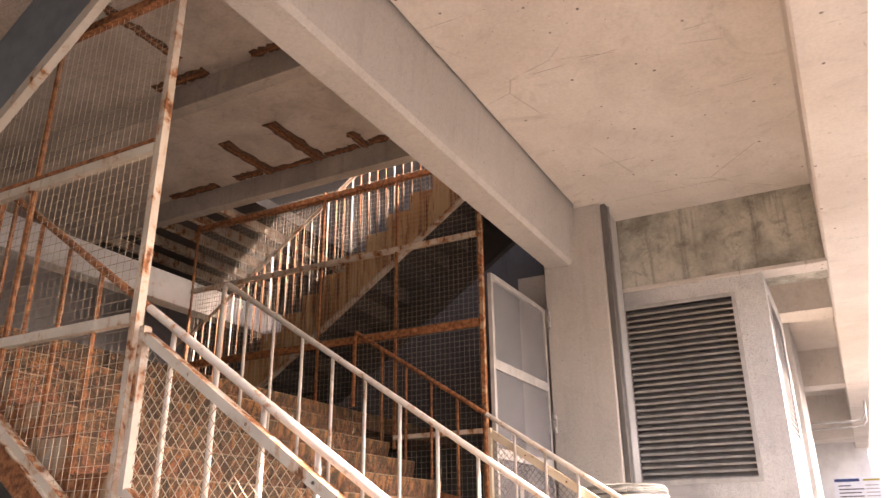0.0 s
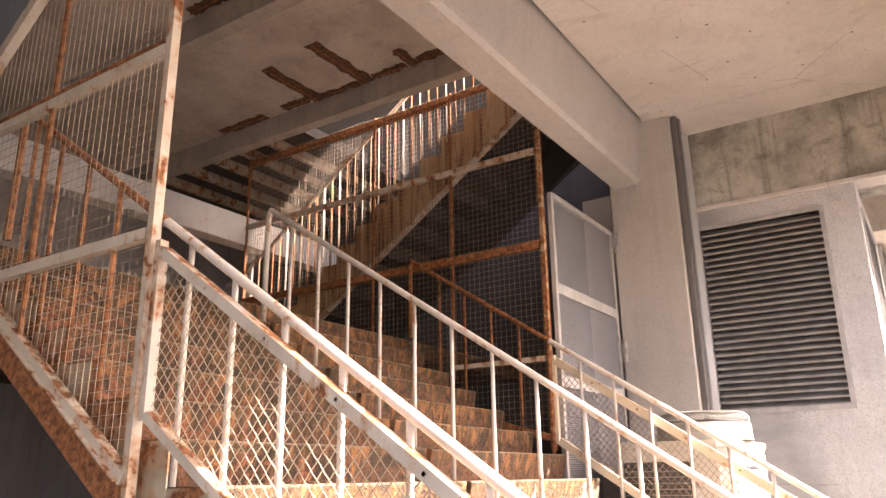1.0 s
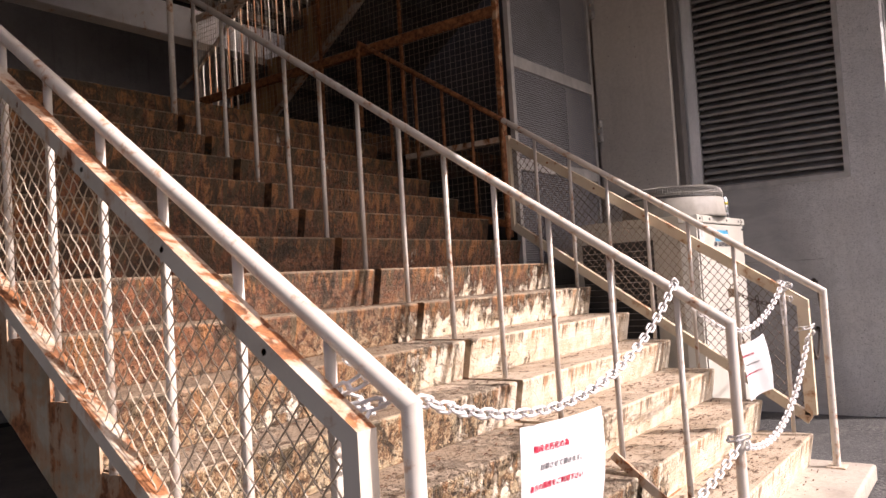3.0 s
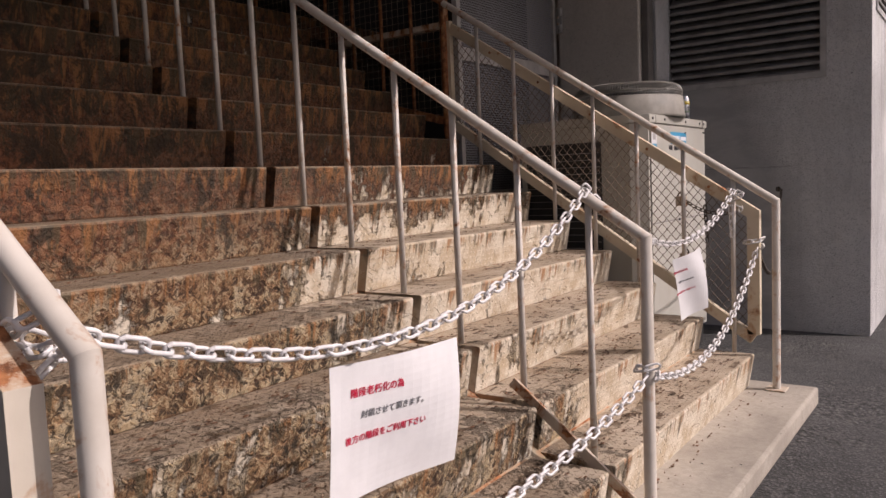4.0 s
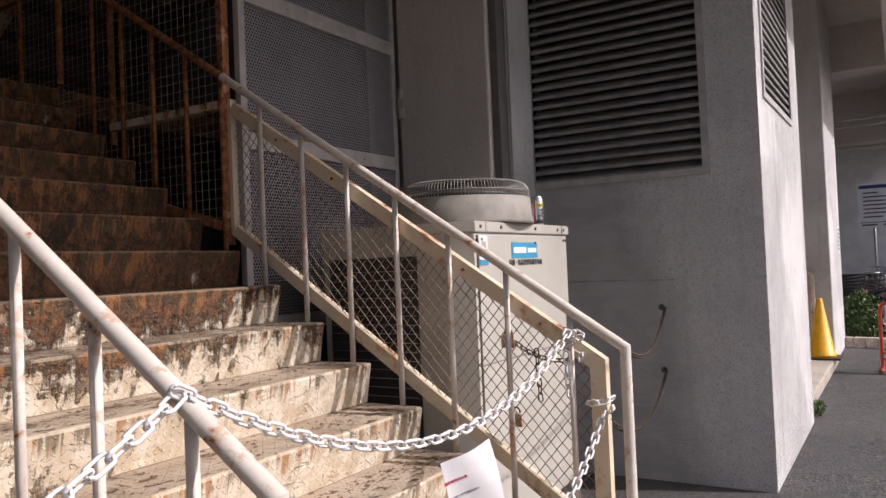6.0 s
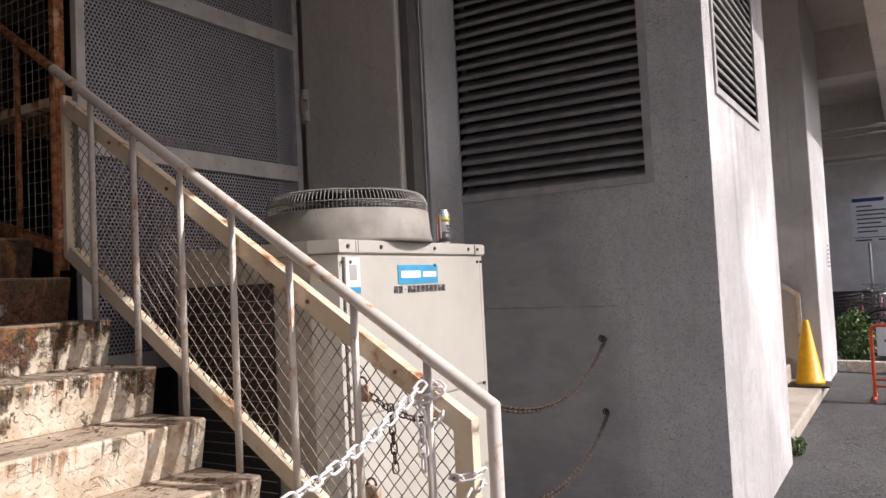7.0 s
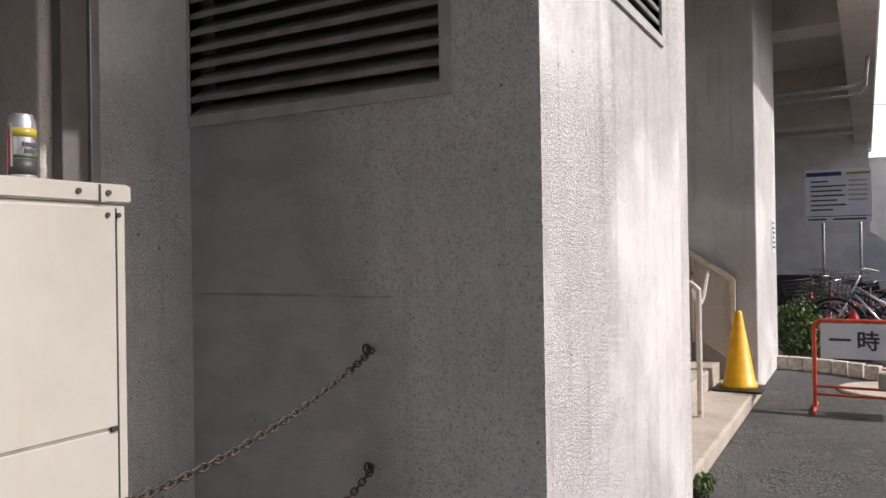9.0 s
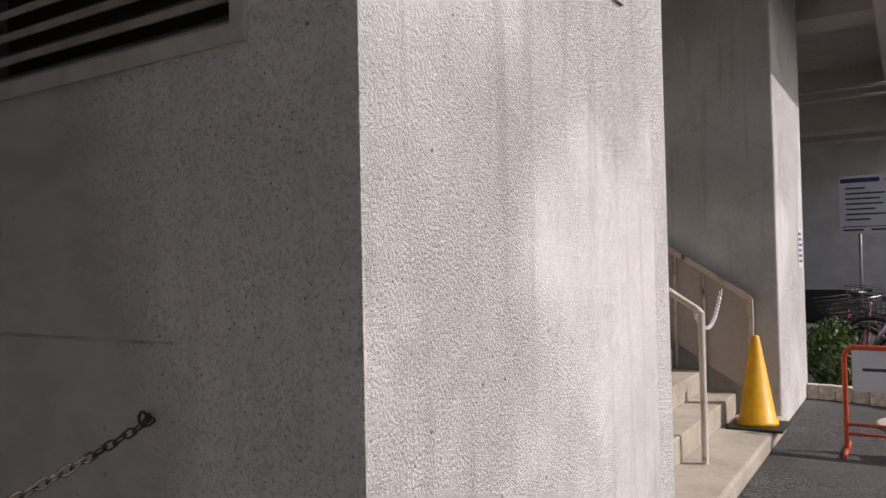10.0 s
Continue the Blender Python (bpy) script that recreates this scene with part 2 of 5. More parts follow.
    drip = k.math("ADD", k.noise(3.2, 5, 0.66, k.at(0.5, 6.0, 0.35), 0.2), k.span(fall, 0.0, 1.0, -0.16, 0.07))
    drip = k.math("ADD", drip, k.math("MULTIPLY", high, 0.45))
    hue = k.mix(k.span(run2, 0.46, 0.54), (0.085, 0.064, 0.032), (0.36, 0.16, 0.055))
    c = k.mix(k.span(drip, 0.545, 0.635, 0, 0.8), c, hue)
    moss = k.math("ADD", k.math("MULTIPLY", k.noise(6.0, 7, 0.75, k.at(1, 1.4, 1), 0.9), 0.72), k.math("MULTIPLY", run2, 0.28))
    moss = k.span(k.math("ADD", moss, k.math("MULTIPLY", worn, 0.25)), 0.56, 0.64, 0, 0.85)
    c = k.mix(moss, c, (0.034, 0.025, 0.014))
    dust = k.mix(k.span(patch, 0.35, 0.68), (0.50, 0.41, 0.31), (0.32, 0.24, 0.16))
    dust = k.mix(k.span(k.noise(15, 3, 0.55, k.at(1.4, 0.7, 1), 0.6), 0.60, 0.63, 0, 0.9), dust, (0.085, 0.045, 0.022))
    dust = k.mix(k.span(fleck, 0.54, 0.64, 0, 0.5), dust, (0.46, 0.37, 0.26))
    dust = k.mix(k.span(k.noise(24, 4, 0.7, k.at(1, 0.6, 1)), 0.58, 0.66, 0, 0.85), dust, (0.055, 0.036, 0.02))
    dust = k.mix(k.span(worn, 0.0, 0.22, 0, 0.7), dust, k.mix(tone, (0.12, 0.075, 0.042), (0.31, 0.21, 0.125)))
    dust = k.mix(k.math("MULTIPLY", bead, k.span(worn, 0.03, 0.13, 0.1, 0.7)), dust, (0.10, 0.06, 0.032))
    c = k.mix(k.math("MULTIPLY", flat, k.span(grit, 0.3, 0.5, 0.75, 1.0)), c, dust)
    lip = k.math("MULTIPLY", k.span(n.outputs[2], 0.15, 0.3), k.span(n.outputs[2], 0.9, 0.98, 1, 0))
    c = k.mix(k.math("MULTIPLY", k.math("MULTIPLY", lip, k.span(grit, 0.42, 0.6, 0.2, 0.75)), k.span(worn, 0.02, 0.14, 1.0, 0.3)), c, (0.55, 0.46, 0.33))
    h = k.math("ADD", k.math("MULTIPLY", bead, 1.3), k.math("ADD", k.math("ADD", k.math("MULTIPLY", tone, 0.7), k.math("MULTIPLY", mask, k.math("MULTIPLY", k.math("ADD", k.math("ADD", blotch, grit), crust), 2.4))), k.math("MULTIPLY", k.math("SUBTRACT", mask, k.span(flake, 0.57, 0.62)), 0.9)))
    return k.done(c, bump=h, depth=0.006, strength=1.0)


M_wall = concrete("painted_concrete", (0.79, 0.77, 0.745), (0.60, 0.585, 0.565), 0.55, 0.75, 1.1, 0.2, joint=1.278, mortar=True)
M_face = concrete("pale_painted_concrete", (0.73, 0.72, 0.70), (0.48, 0.465, 0.45), 0.55, 0.85, 1.0, 0.4)
M_pillar = concrete("pillar_concrete", (0.56, 0.52, 0.47), (0.42, 0.385, 0.345), 0.4, 0.25, 0.9, 0.2)
M_ceil = concrete("board_concrete", (0.68, 0.625, 0.565), (0.50, 0.44, 0.385), 0.55, 0.0, 1.0, 0.05, marks=0.9)
M_lintel = concrete("weathered_concrete", (0.56, 0.53, 0.45), (0.17, 0.155, 0.12), 0.95, 0.0, 1.6, 0.6)
M_kerb = concrete("kerb_concrete", (0.48, 0.43, 0.36), (0.27, 0.235, 0.19), 0.6, 0.0, 2.5, 0.1)
M_soffit = concrete("spalled_concrete", (0.62, 0.55, 0.475), (0.36, 0.295, 0.24), 0.7, 0.0, 1.7, 0.2)
M_grey = concrete("grey_beam_concrete", (0.52, 0.455, 0.385), (0.31, 0.265, 0.22), 0.6, 0.0, 1.5, 0.3)
# Near-black base: the deep shade round the upper flight is in the colour.
M_back = concrete("shade_toned_concrete", (0.09, 0.082, 0.075), (0.05, 0.045, 0.04), 0.6, 0.0, 1.2, 0.4)
# Paler copy of M_back, its colour raised for walls that catch more light.
M_backwall = concrete("lit_back_wall_concrete", (0.42, 0.41, 0.405), (0.28, 0.27, 0.265), 0.6, 0.0, 1.2, 0.4)
M_spall = plain("broken_rusty_concrete", (0.13, 0.065, 0.035), 0.95, 0.0, 0.5, 25)
M_bluegrey = plain("blue_grey_paint", (0.16, 0.18, 0.20), 0.5)
M_white = steel("white_beam_paint", (0.62, 0.61, 0.59), 0.08)
M_cream = steel("cream_paint", (0.62, 0.555, 0.46), 0.24, 8.0, 0.35, upper=0.10)
M_rail = steel("rail_paint", (0.66, 0.61, 0.545), 0.2, 16.0, 0.4)
M_ivory = steel("yellowed_cream_paint", (0.68, 0.59, 0.44), 0.16, 10.0, 0.3, upper=0.03)
M_worn = steel("worn_cream_paint", (0.60, 0.52, 0.42), 0.40, 9.0, 0.5)
M_rust = steel("rusted_steel", (0.38, 0.20, 0.10), 1.0, 6.0, 0.6)
M_amber = steel("ochre_rusted_paint", (0.56, 0.42, 0.27), 0.72, 7.0, 0.6)


def ochre_runs():
    """Ochre paint on the upper stringer, run through with rust that drips down."""
    k = Mat("ochre_runs", 0.6)
    run = k.noise(2.4, 6, 0.65, k.at(7, 7, 0.6), 0.3)
    wide = k.noise(1.5, 5, 0.6, k.at(2.5, 2.5, 0.8))
    c = k.mix(k.span(wide, 0.38, 0.62), (0.50, 0.34, 0.17), (0.40, 0.22, 0.085))
    c = k.mix(k.span(run, 0.47, 0.58, 0, 0.85), c, (0.27, 0.105, 0.035))
    c = k.mix(k.span(run, 0.58, 0.68, 0, 0.9), c, (0.10, 0.04, 0.018))
    c = k.mix(k.span(k.noise(14, 6, 0.7), 0.58, 0.68, 0, 0.6), c, (0.16, 0.06, 0.025))
    return k.done(c, bump=k.noise(40, 5), depth=0.0015)


M_ochre = ochre_runs()
M_side = steel("stringer_paint", (0.48, 0.42, 0.32), 0.48, 4.5, 1.0, 0.7)
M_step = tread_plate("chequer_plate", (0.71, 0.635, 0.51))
M_wire = plain("weathered_wire", (0.20, 0.15, 0.11), 0.6, 0.3)
M_wirelight = plain("cream_wire", (0.40, 0.33, 0.245), 0.6, 0.1)
# Near-black: the shade under the upper flight is put into the colour.
M_under = plain("shade_toned_steel", (0.05, 0.043, 0.038), 0.7)
M_cover = plain("brown_grey_paint", (0.13, 0.12, 0.11), 0.5)
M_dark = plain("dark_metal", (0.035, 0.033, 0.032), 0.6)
M_black = plain("black_plastic", (0.02, 0.02, 0.02), 0.5)
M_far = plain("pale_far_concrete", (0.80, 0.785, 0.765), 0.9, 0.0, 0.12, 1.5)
M_slat = plain("louvre_paint", (0.25, 0.235, 0.22), 0.55, 0.0, 0.2)
M_frame = plain("frame_grey_paint", (0.40, 0.385, 0.365), 0.6, 0.0, 0.15)
M_sheet = plain("perforated_sheet_paint", (0.23, 0.23, 0.245), 0.5, 0.0, 0.12, 3)
M_zinc = plain("zinc_steel", (0.42, 0.42, 0.42), 0.35, 0.8)


def asphalt():
    k = Mat("asphalt", 0.9)
    big, agg = k.noise(0.6, 5, 0.6), k.cells(70)
    c = k.mix(k.span(big, 0.35, 0.7), (0.042, 0.041, 0.04), (0.08, 0.078, 0.076))
    c = k.mix(k.span(agg, 0.1, 0.5, 0.55, 0), c, (0.20, 0.195, 0.19))
    c = k.mix(k.span(k.noise(3.3, 7, 0.75), 0.55, 0.68, 0, 0.6), c, (0.03, 0.029, 0.028))
    c = k.mix(k.span(k.noise(1.3, 8, 0.8, distort=1.0), 0.56, 0.66, 0, 0.35), c, (0.15, 0.14, 0.125))
    stone = k.cells(42)
    bare = k.span(k.noise(1.1, 5, 0.65, distort=0.6), 0.45, 0.6)
    c = k.mix(k.math("MULTIPLY", bare, k.span(stone, 0.15, 0.45, 0.6, 0)), c, (0.19, 0.175, 0.16))
    c = k.mix(k.math("MULTIPLY", bare, k.span(stone, 0.55, 0.75, 0, 0.7)), c, (0.022, 0.021, 0.02))
    h = k.math("ADD", k.math("ADD", k.math("MULTIPLY", agg, -0.8), k.noise(150, 3)), k.math("MULTIPLY", k.math("MULTIPLY", stone, bare), -1.6))
    return k.done(c, bump=h, depth=0.006, strength=0.9)


def ac_paint():
    k = Mat("ivory_enamel", 0.38)
    c = k.mix(k.span(k.noise(1.6, 6, 0.65), 0.35, 0.75), (0.475, 0.458, 0.405), (0.40, 0.383, 0.335))
    c = k.mix(k.span(k.noise(2.5, 6, 0.7, k.at(7, 7, 0.6)), 0.56, 0.74, 0, 0.35), c, (0.42, 0.36, 0.27))
    c = k.mix(k.span(k.noise(45, 4, 0.7), 0.66, 0.74, 0, 0.4), c, (0.35, 0.28, 0.2))
    return k.done(c, bump=k.noise(4, 3), depth=0.001, strength=0.3)


M_road, M_ac = asphalt(), ac_paint()
M_shroud = plain("dusty_ivory_plastic", (0.27, 0.25, 0.215), 0.6, 0.0, 0.25, 6)
M_acdark = plain("ac_louvre_ring", (0.23, 0.215, 0.19), 0.5)
M_blue = plain("blue_label", (0.05, 0.30, 0.50), 0.4)
M_paper = plain("laminated_paper", (0.78, 0.77, 0.77), 0.25, 0.0, 0.04, 14)
M_red = plain("red_ink", (0.55, 0.02, 0.06), 0.5)
M_ink = plain("grey_ink", (0.05, 0.05, 0.055), 0.5)
M_faded = plain("faded_ink", (0.20, 0.20, 0.21), 0.5)
M_chain = plain("white_plastic", (0.76, 0.74, 0.73), 0.35, 0.0, 0.06, 30)
M_iron = plain("rusted_chain", (0.075, 0.058, 0.045), 0.55, 0.5, 0.4, 40)
M_cone = plain("yellow_plastic", (0.80, 0.42, 0.01), 0.45, 0.0, 0.12, 12)
M_orange = plain("orange_enamel", (0.62, 0.09, 0.03), 0.45, 0.0, 0.15)
M_redcone = plain("red_plastic", (0.60, 0.03, 0.03), 0.5)
M_board = plain("white_board", (0.76, 0.77, 0.80), 0.4, 0.0, 0.06, 5)
M_lime = plain("citrus_print", (0.42, 0.34, 0.05), 0.3)
M_can = plain("aluminium_can", (0.62, 0.63, 0.65), 0.25, 0.7)
M_tyre = plain("tyre_rubber", (0.025, 0.025, 0.027), 0.7)
M_brick = plain("pale_brick", (0.52, 0.45, 0.38), 0.85, 0.0, 0.25, 20)
M_bike = plain("pink_enamel", (0.5, 0.22, 0.28), 0.35)


def leaf_paint():
    k = Mat("leaf_green", 0.5)
    n = k.t.nodes.new("ShaderNodeNewGeometry").outputs["Random Per Island"]
    return k.done(k.mix(n, (0.035, 0.075, 0.018), (0.11, 0.17, 0.04)))


M_leaf = leaf_paint()

# ---- mesh helpers ----


def part(name, bm, material, parent=None, label=""):
    me = bpy.data.meshes.new(name)
    bm.to_mesh(me)
    bm.free()
    me.materials.append(material)
    ob = new(name, me)
    ob.parent = parent
    return tagged(ob, label)


def raw(name, verts, faces, material, parent=None, label=""):
    me = bpy.data.meshes.new(name)
    me.from_pydata(verts, [], faces)
    me.materials.append(material)
    ob = new(name, me)
    ob.parent = parent
    return tagged(ob, label)


def thing(name, label, category, group="", kind=""):
    return tagged(new(name), label, category, group, kind)


def struct(name, bm, material, label, category):
    return tagged(part(name, bm, material), label, category, kind="structure")


def box(x0, x1, y0, y1, z0, z1, bevel=0.0, bm=None):
    bm = bm or bmesh.new()
    m = Matrix.Translation(((x0 + x1) / 2, (y0 + y1) / 2, (z0 + z1) / 2)) @ Matrix.Diagonal((abs(x1 - x0), abs(y1 - y0), abs(z1 - z0), 1))
    g = bmesh.ops.create_cube(bm, size=1, matrix=m)
    if bevel:
        edges = list({e for v in g["verts"] for e in v.link_edges})
        bmesh.ops.bevel(bm, geom=edges, offset=bevel, segments=2, affect="EDGES", profile=0.5)
    return bm


def prism(poly, axis, a, b, bm=None):
    """A polygon of two coordinates drawn out along axis from a to b; the two are the other axes in order x, y, z."""
    bm = bm or bmesh.new()

    def at(p, d):
        return {"x": (d, *p), "y": (p[0], d, p[1]), "z": (*p, d)}[axis]

    one, two = [bm.verts.new(at(p, a)) for p in poly], [bm.verts.new(at(p, b)) for p in poly]
    bm.faces.new(one), bm.faces.new(two[::-1])
    for k in range(len(poly)):
        bm.faces.new((one[k - 1], two[k - 1], two[k], one[k]))
    bmesh.ops.recalc_face_normals(bm, faces=bm.faces)
    return bm


def sweep(points, r, n=10, bm=None, square=None, closed=False):
    """A tube along points with mitred bends; square: (width, depth) for a rectangular one."""
    bm = bm or bmesh.new()
    pts = [Vector(p) for p in points]
    ring = [(r * math.cos(2 * math.pi * k / n), r * math.sin(2 * math.pi * k / n)) for k in range(n)]
    if square:
        w, d = square[0] / 2, square[1] / 2
        ring = [(w, d), (-w, d), (-w, -d), (w, -d)]
    rows = []
    for k, p in enumerate(pts):
        a = (p - pts[k - 1]) if k or closed else (pts[1] - p)
        b = (pts[(k + 1) % len(pts)] - p) if k < len(pts) - 1 or closed else a
        a, b = a.normalized(), b.normalized()
        t = (a + b).normalized()
        up = Vector((0, 1, 0)) if abs(t.y) < 0.9 else Vector((0, 0, 1))
        u = up.cross(t).normalized()
        v = t.cross(u)
        s = 1 / max(0.5, t.dot(a))
        bend = (b - a)
        bend = bend.normalized() if bend.length > 1e-4 else None
        row = []
        for x, y in ring:
            o = u * x + v * y
            if bend is not None:
                o += bend * (o.dot(bend) * (s - 1))
            row.append(bm.verts.new(p + o))
        rows.append(row)
    pairs = list(zip(rows, rows[1:])) + ([(rows[-1], rows[0])] if closed else [])
    for one, two in pairs:
        for k in range(len(ring)):
            f = bm.faces.new((one[k - 1], one[k], two[k], two[k - 1]))
            f.smooth = not square
    if not closed:
        bm.faces.new(rows[0]), bm.faces.new(rows[-1][::-1])
    for k in range(1, len(pts) - 1):
        if (pts[k] - pts[k - 1]).angle(pts[k + 1] - pts[k]) > 0.5 and not square:
            for a, b in zip(rows[k], rows[k][1:] + rows[k][:1]):
                e = bm.edges.get((a, b))
                e.smooth = False
    bmesh.ops.recalc_face_normals(bm, faces=bm.faces)
    return bm


def lathe(profile, n=32, centre=(0, 0, 0), bm=None):
    bm = bm or bmesh.new()
    rows = []
    for r, z in profile:
        rows.append([bm.verts.new((centre[0] + r * math.cos(2 * math.pi * k / n), centre[1] + r * math.sin(2 * math.pi * k / n), centre[2] + z)) for k in range(n)])
    for one, two in zip(rows, rows[1:]):
        for k in range(n):
            f = bm.faces.new((one[k - 1], one[k], two[k], two[k - 1]))
            f.smooth = True
    bm.faces.new(rows[0][::-1]), bm.faces.new(rows[-1])
    bmesh.ops.recalc_face_normals(bm, faces=bm.faces)
    return bm


def clip(poly, o, d):
    """The stretch of the line o + t d inside a convex polygon."""
    lo, hi = -1e9, 1e9
    area = sum(poly[k - 1][0] * poly[k][1] - poly[k][0] * poly[k - 1][1] for k in range(len(poly)))
    for k in range(len(poly)):
        (ax, ay), (bx, by) = poly[k - 1], poly[k]
        nx, ny = (ay - by, bx - ax) if area > 0 else (by - ay, ax - bx)
        den, num = nx * d[0] + ny * d[1], nx * (o[0] - ax) + ny * (o[1] - ay)
        if abs(den) < 1e-9:
            if num < 0:
                return None
        elif den > 0:
            lo = max(lo, -num / den)
        else:
            hi = min(hi, -num / den)
    return (lo, hi) if hi - lo > 0.01 else None


def wires(poly, angles, gap, r, place, crimp=0.0, rng=random.Random(4)):
    """Woven wires at those angles and that spacing in a polygon; place turns (u, v, w) into a point."""
    verts, faces = [], []
    cx, cy = sum(p[0] for p in poly) / len(poly), sum(p[1] for p in poly) / len(poly)
    for side, ang in enumerate(angles):
        d = (math.cos(radians(ang)), math.sin(radians(ang)))
        nrm = (-d[1], d[0])
        for k in range(-160, 161):
            o = (cx + nrm[0] * gap * k, cy + nrm[1] * gap * k)
            s = clip(poly, o, d)
            if not s:
                continue
            n = max(1, int((s[1] - s[0]) / gap)) if crimp else 1
            row0 = len(verts)
            wob = rng.uniform(-0.1, 0.1) * gap
            for j in range(n + 1):
                t = s[0] + (s[1] - s[0]) * j / n
                w = crimp * (1 if (j + k + side) % 2 else -1)
                bend = wob * math.sin(math.pi * j / n) * (0.5 if crimp else 0.15)
                u, v = o[0] + d[0] * t + nrm[0] * bend, o[1] + d[1] * t + nrm[1] * bend
                for a in range(3):
                    e = 2 * math.pi * a / 3
                    verts.append(place(u + nrm[0] * r * math.cos(e), v + nrm[1] * r * math.cos(e), w + r * math.sin(e)))
            for j in range(n):
                for a in range(3):
                    p, q = row0 + 3 * j + a, row0 + 3 * j + (a + 1) % 3
                    faces.append((p, q, q + 3, p + 3))
    return verts, faces


def letters(body, size, material, parent, m, name="lettering", depth=0.0006, bold=0.0):
    cu = bpy.data.curves.new("t", "FONT")
    cu.body, cu.size, cu.extrude, cu.align_x, cu.align_y = body, size, depth, "CENTER", "CENTER"
    tmp = new("t", cu)
    bpy.context.view_layer.update()
    me = bpy.data.meshes.new_from_object(tmp.evaluated_get(bpy.context.evaluated_depsgraph_get()))
    bpy.data.objects.remove(tmp)
    me.materials.clear()
    me.materials.append(material)
    me.name = name
    if bold:
        heavy = bmesh.new()
        for n, (a, b) in enumerate(((0, 0), (1, 0), (-1, 0), (0, 1), (0, -1))):
            me.transform(Matrix.Translation((a * bold * size, b * bold * size, n * 0.00012)))
            heavy.from_mesh(me)
            me.transform(Matrix.Translation((-a * bold * size, -b * bold * size, -n * 0.00012)))
        heavy.to_mesh(me)
        heavy.free()
    me.transform(m)
    ob = new(name, me)
    ob.parent = parent
    return ob


# ---- the large structure ----
RUN, RISE, NOSE, PAD = 0.264, 0.18, -0.866, 0.10
NEAR, MID, FAR = 2.45, 4.29, 6.10
STEPS = 14


def nose_x(k):
    return NOSE - RUN * (k - 1)


def rail_z(x):
    return 1.21 + 0.665 * (-1.0 - x)


def slope_z(x):
    return PAD + RISE + (NOSE - x) * RISE / RUN


bm = bmesh.new()
bmesh.ops.create_grid(bm, x_segments=60, y_segments=60, size=400)
struct("ground", bm, M_road, "worn dark grey asphalt ground", "ground")
struct("pavement", box(-8.0, -0.58, 2.30, 6.25, 0.004, PAD, 0.015), M_kerb, "low concrete pad under the stairs", "pavement")

# louvred wall block with a hole for the louvre
WY, CX = 8.20, -0.565
LX0, LX1, LZ0, LZ1 = -2.02, -0.90, 1.96, 3.775
VY0, VY1, VZ0, VZ1 = 8.44, 9.72, 2.42, 3.75


def holed_wall(name, axis, at, thick, a0, a1, z0, z1, hole, material, label, side=None):
    """A wall of four pieces round an opening, along the axis that it faces."""
    h0, h1, k0, k1 = hole
    bm = bmesh.new()
    for p in ((a0, h0, z0, z1), (h1, a1, z0, z1), (h0, h1, z0, k0), (h0, h1, k1, z1)):
        if p[1] - p[0] < 0.003 or p[3] - p[2] < 0.003:
            continue
        if axis == "y":
            box(p[0], p[1], at, at + thick, p[2], p[3], 0, bm)
        else:
            box(at - thick, at, p[0], p[1], p[2], p[3], 0, bm)
    bmesh.ops.remove_doubles(bm, verts=bm.verts, dist=1e-5)
    wall = struct(name, bm, material, label, "wall")
    if side:
        # the coat of the sunny side goes round the corner
        wall.data.materials.append(side)
        for f in wall.data.polygons:
            if f.normal.x > 0.9 and f.center.x > a1 - 0.01:
                f.material_index = 1
    return wall


holed_wall("wall_louvre", "y", WY, 0.2, -2.6, CX, 0, 3.985, (LX0, LX1, LZ0, LZ1), M_wall, "grey painted concrete wall with a large louvre", M_face)
holed_wall("wall_column_side", "x", CX, 0.2, WY + 0.2, 10.1, 0, 3.985, (VY0, VY1, VZ0, VZ1), M_face, "pale stippled concrete wall in the sun")
struct("wall_column_back", box(-2.6, CX, 10.1, 10.3, 0, 3.985), M_wall, "grey concrete return wall", "wall")
# Near-black inner wall: its colour stands in for the unlit room.
struct("wall_plant_inside", box(-2.2, -2.1, 8.4, 10.1, 0, 3.98), M_dark, "dark sheet standing in for the unlit plant room", "wall")


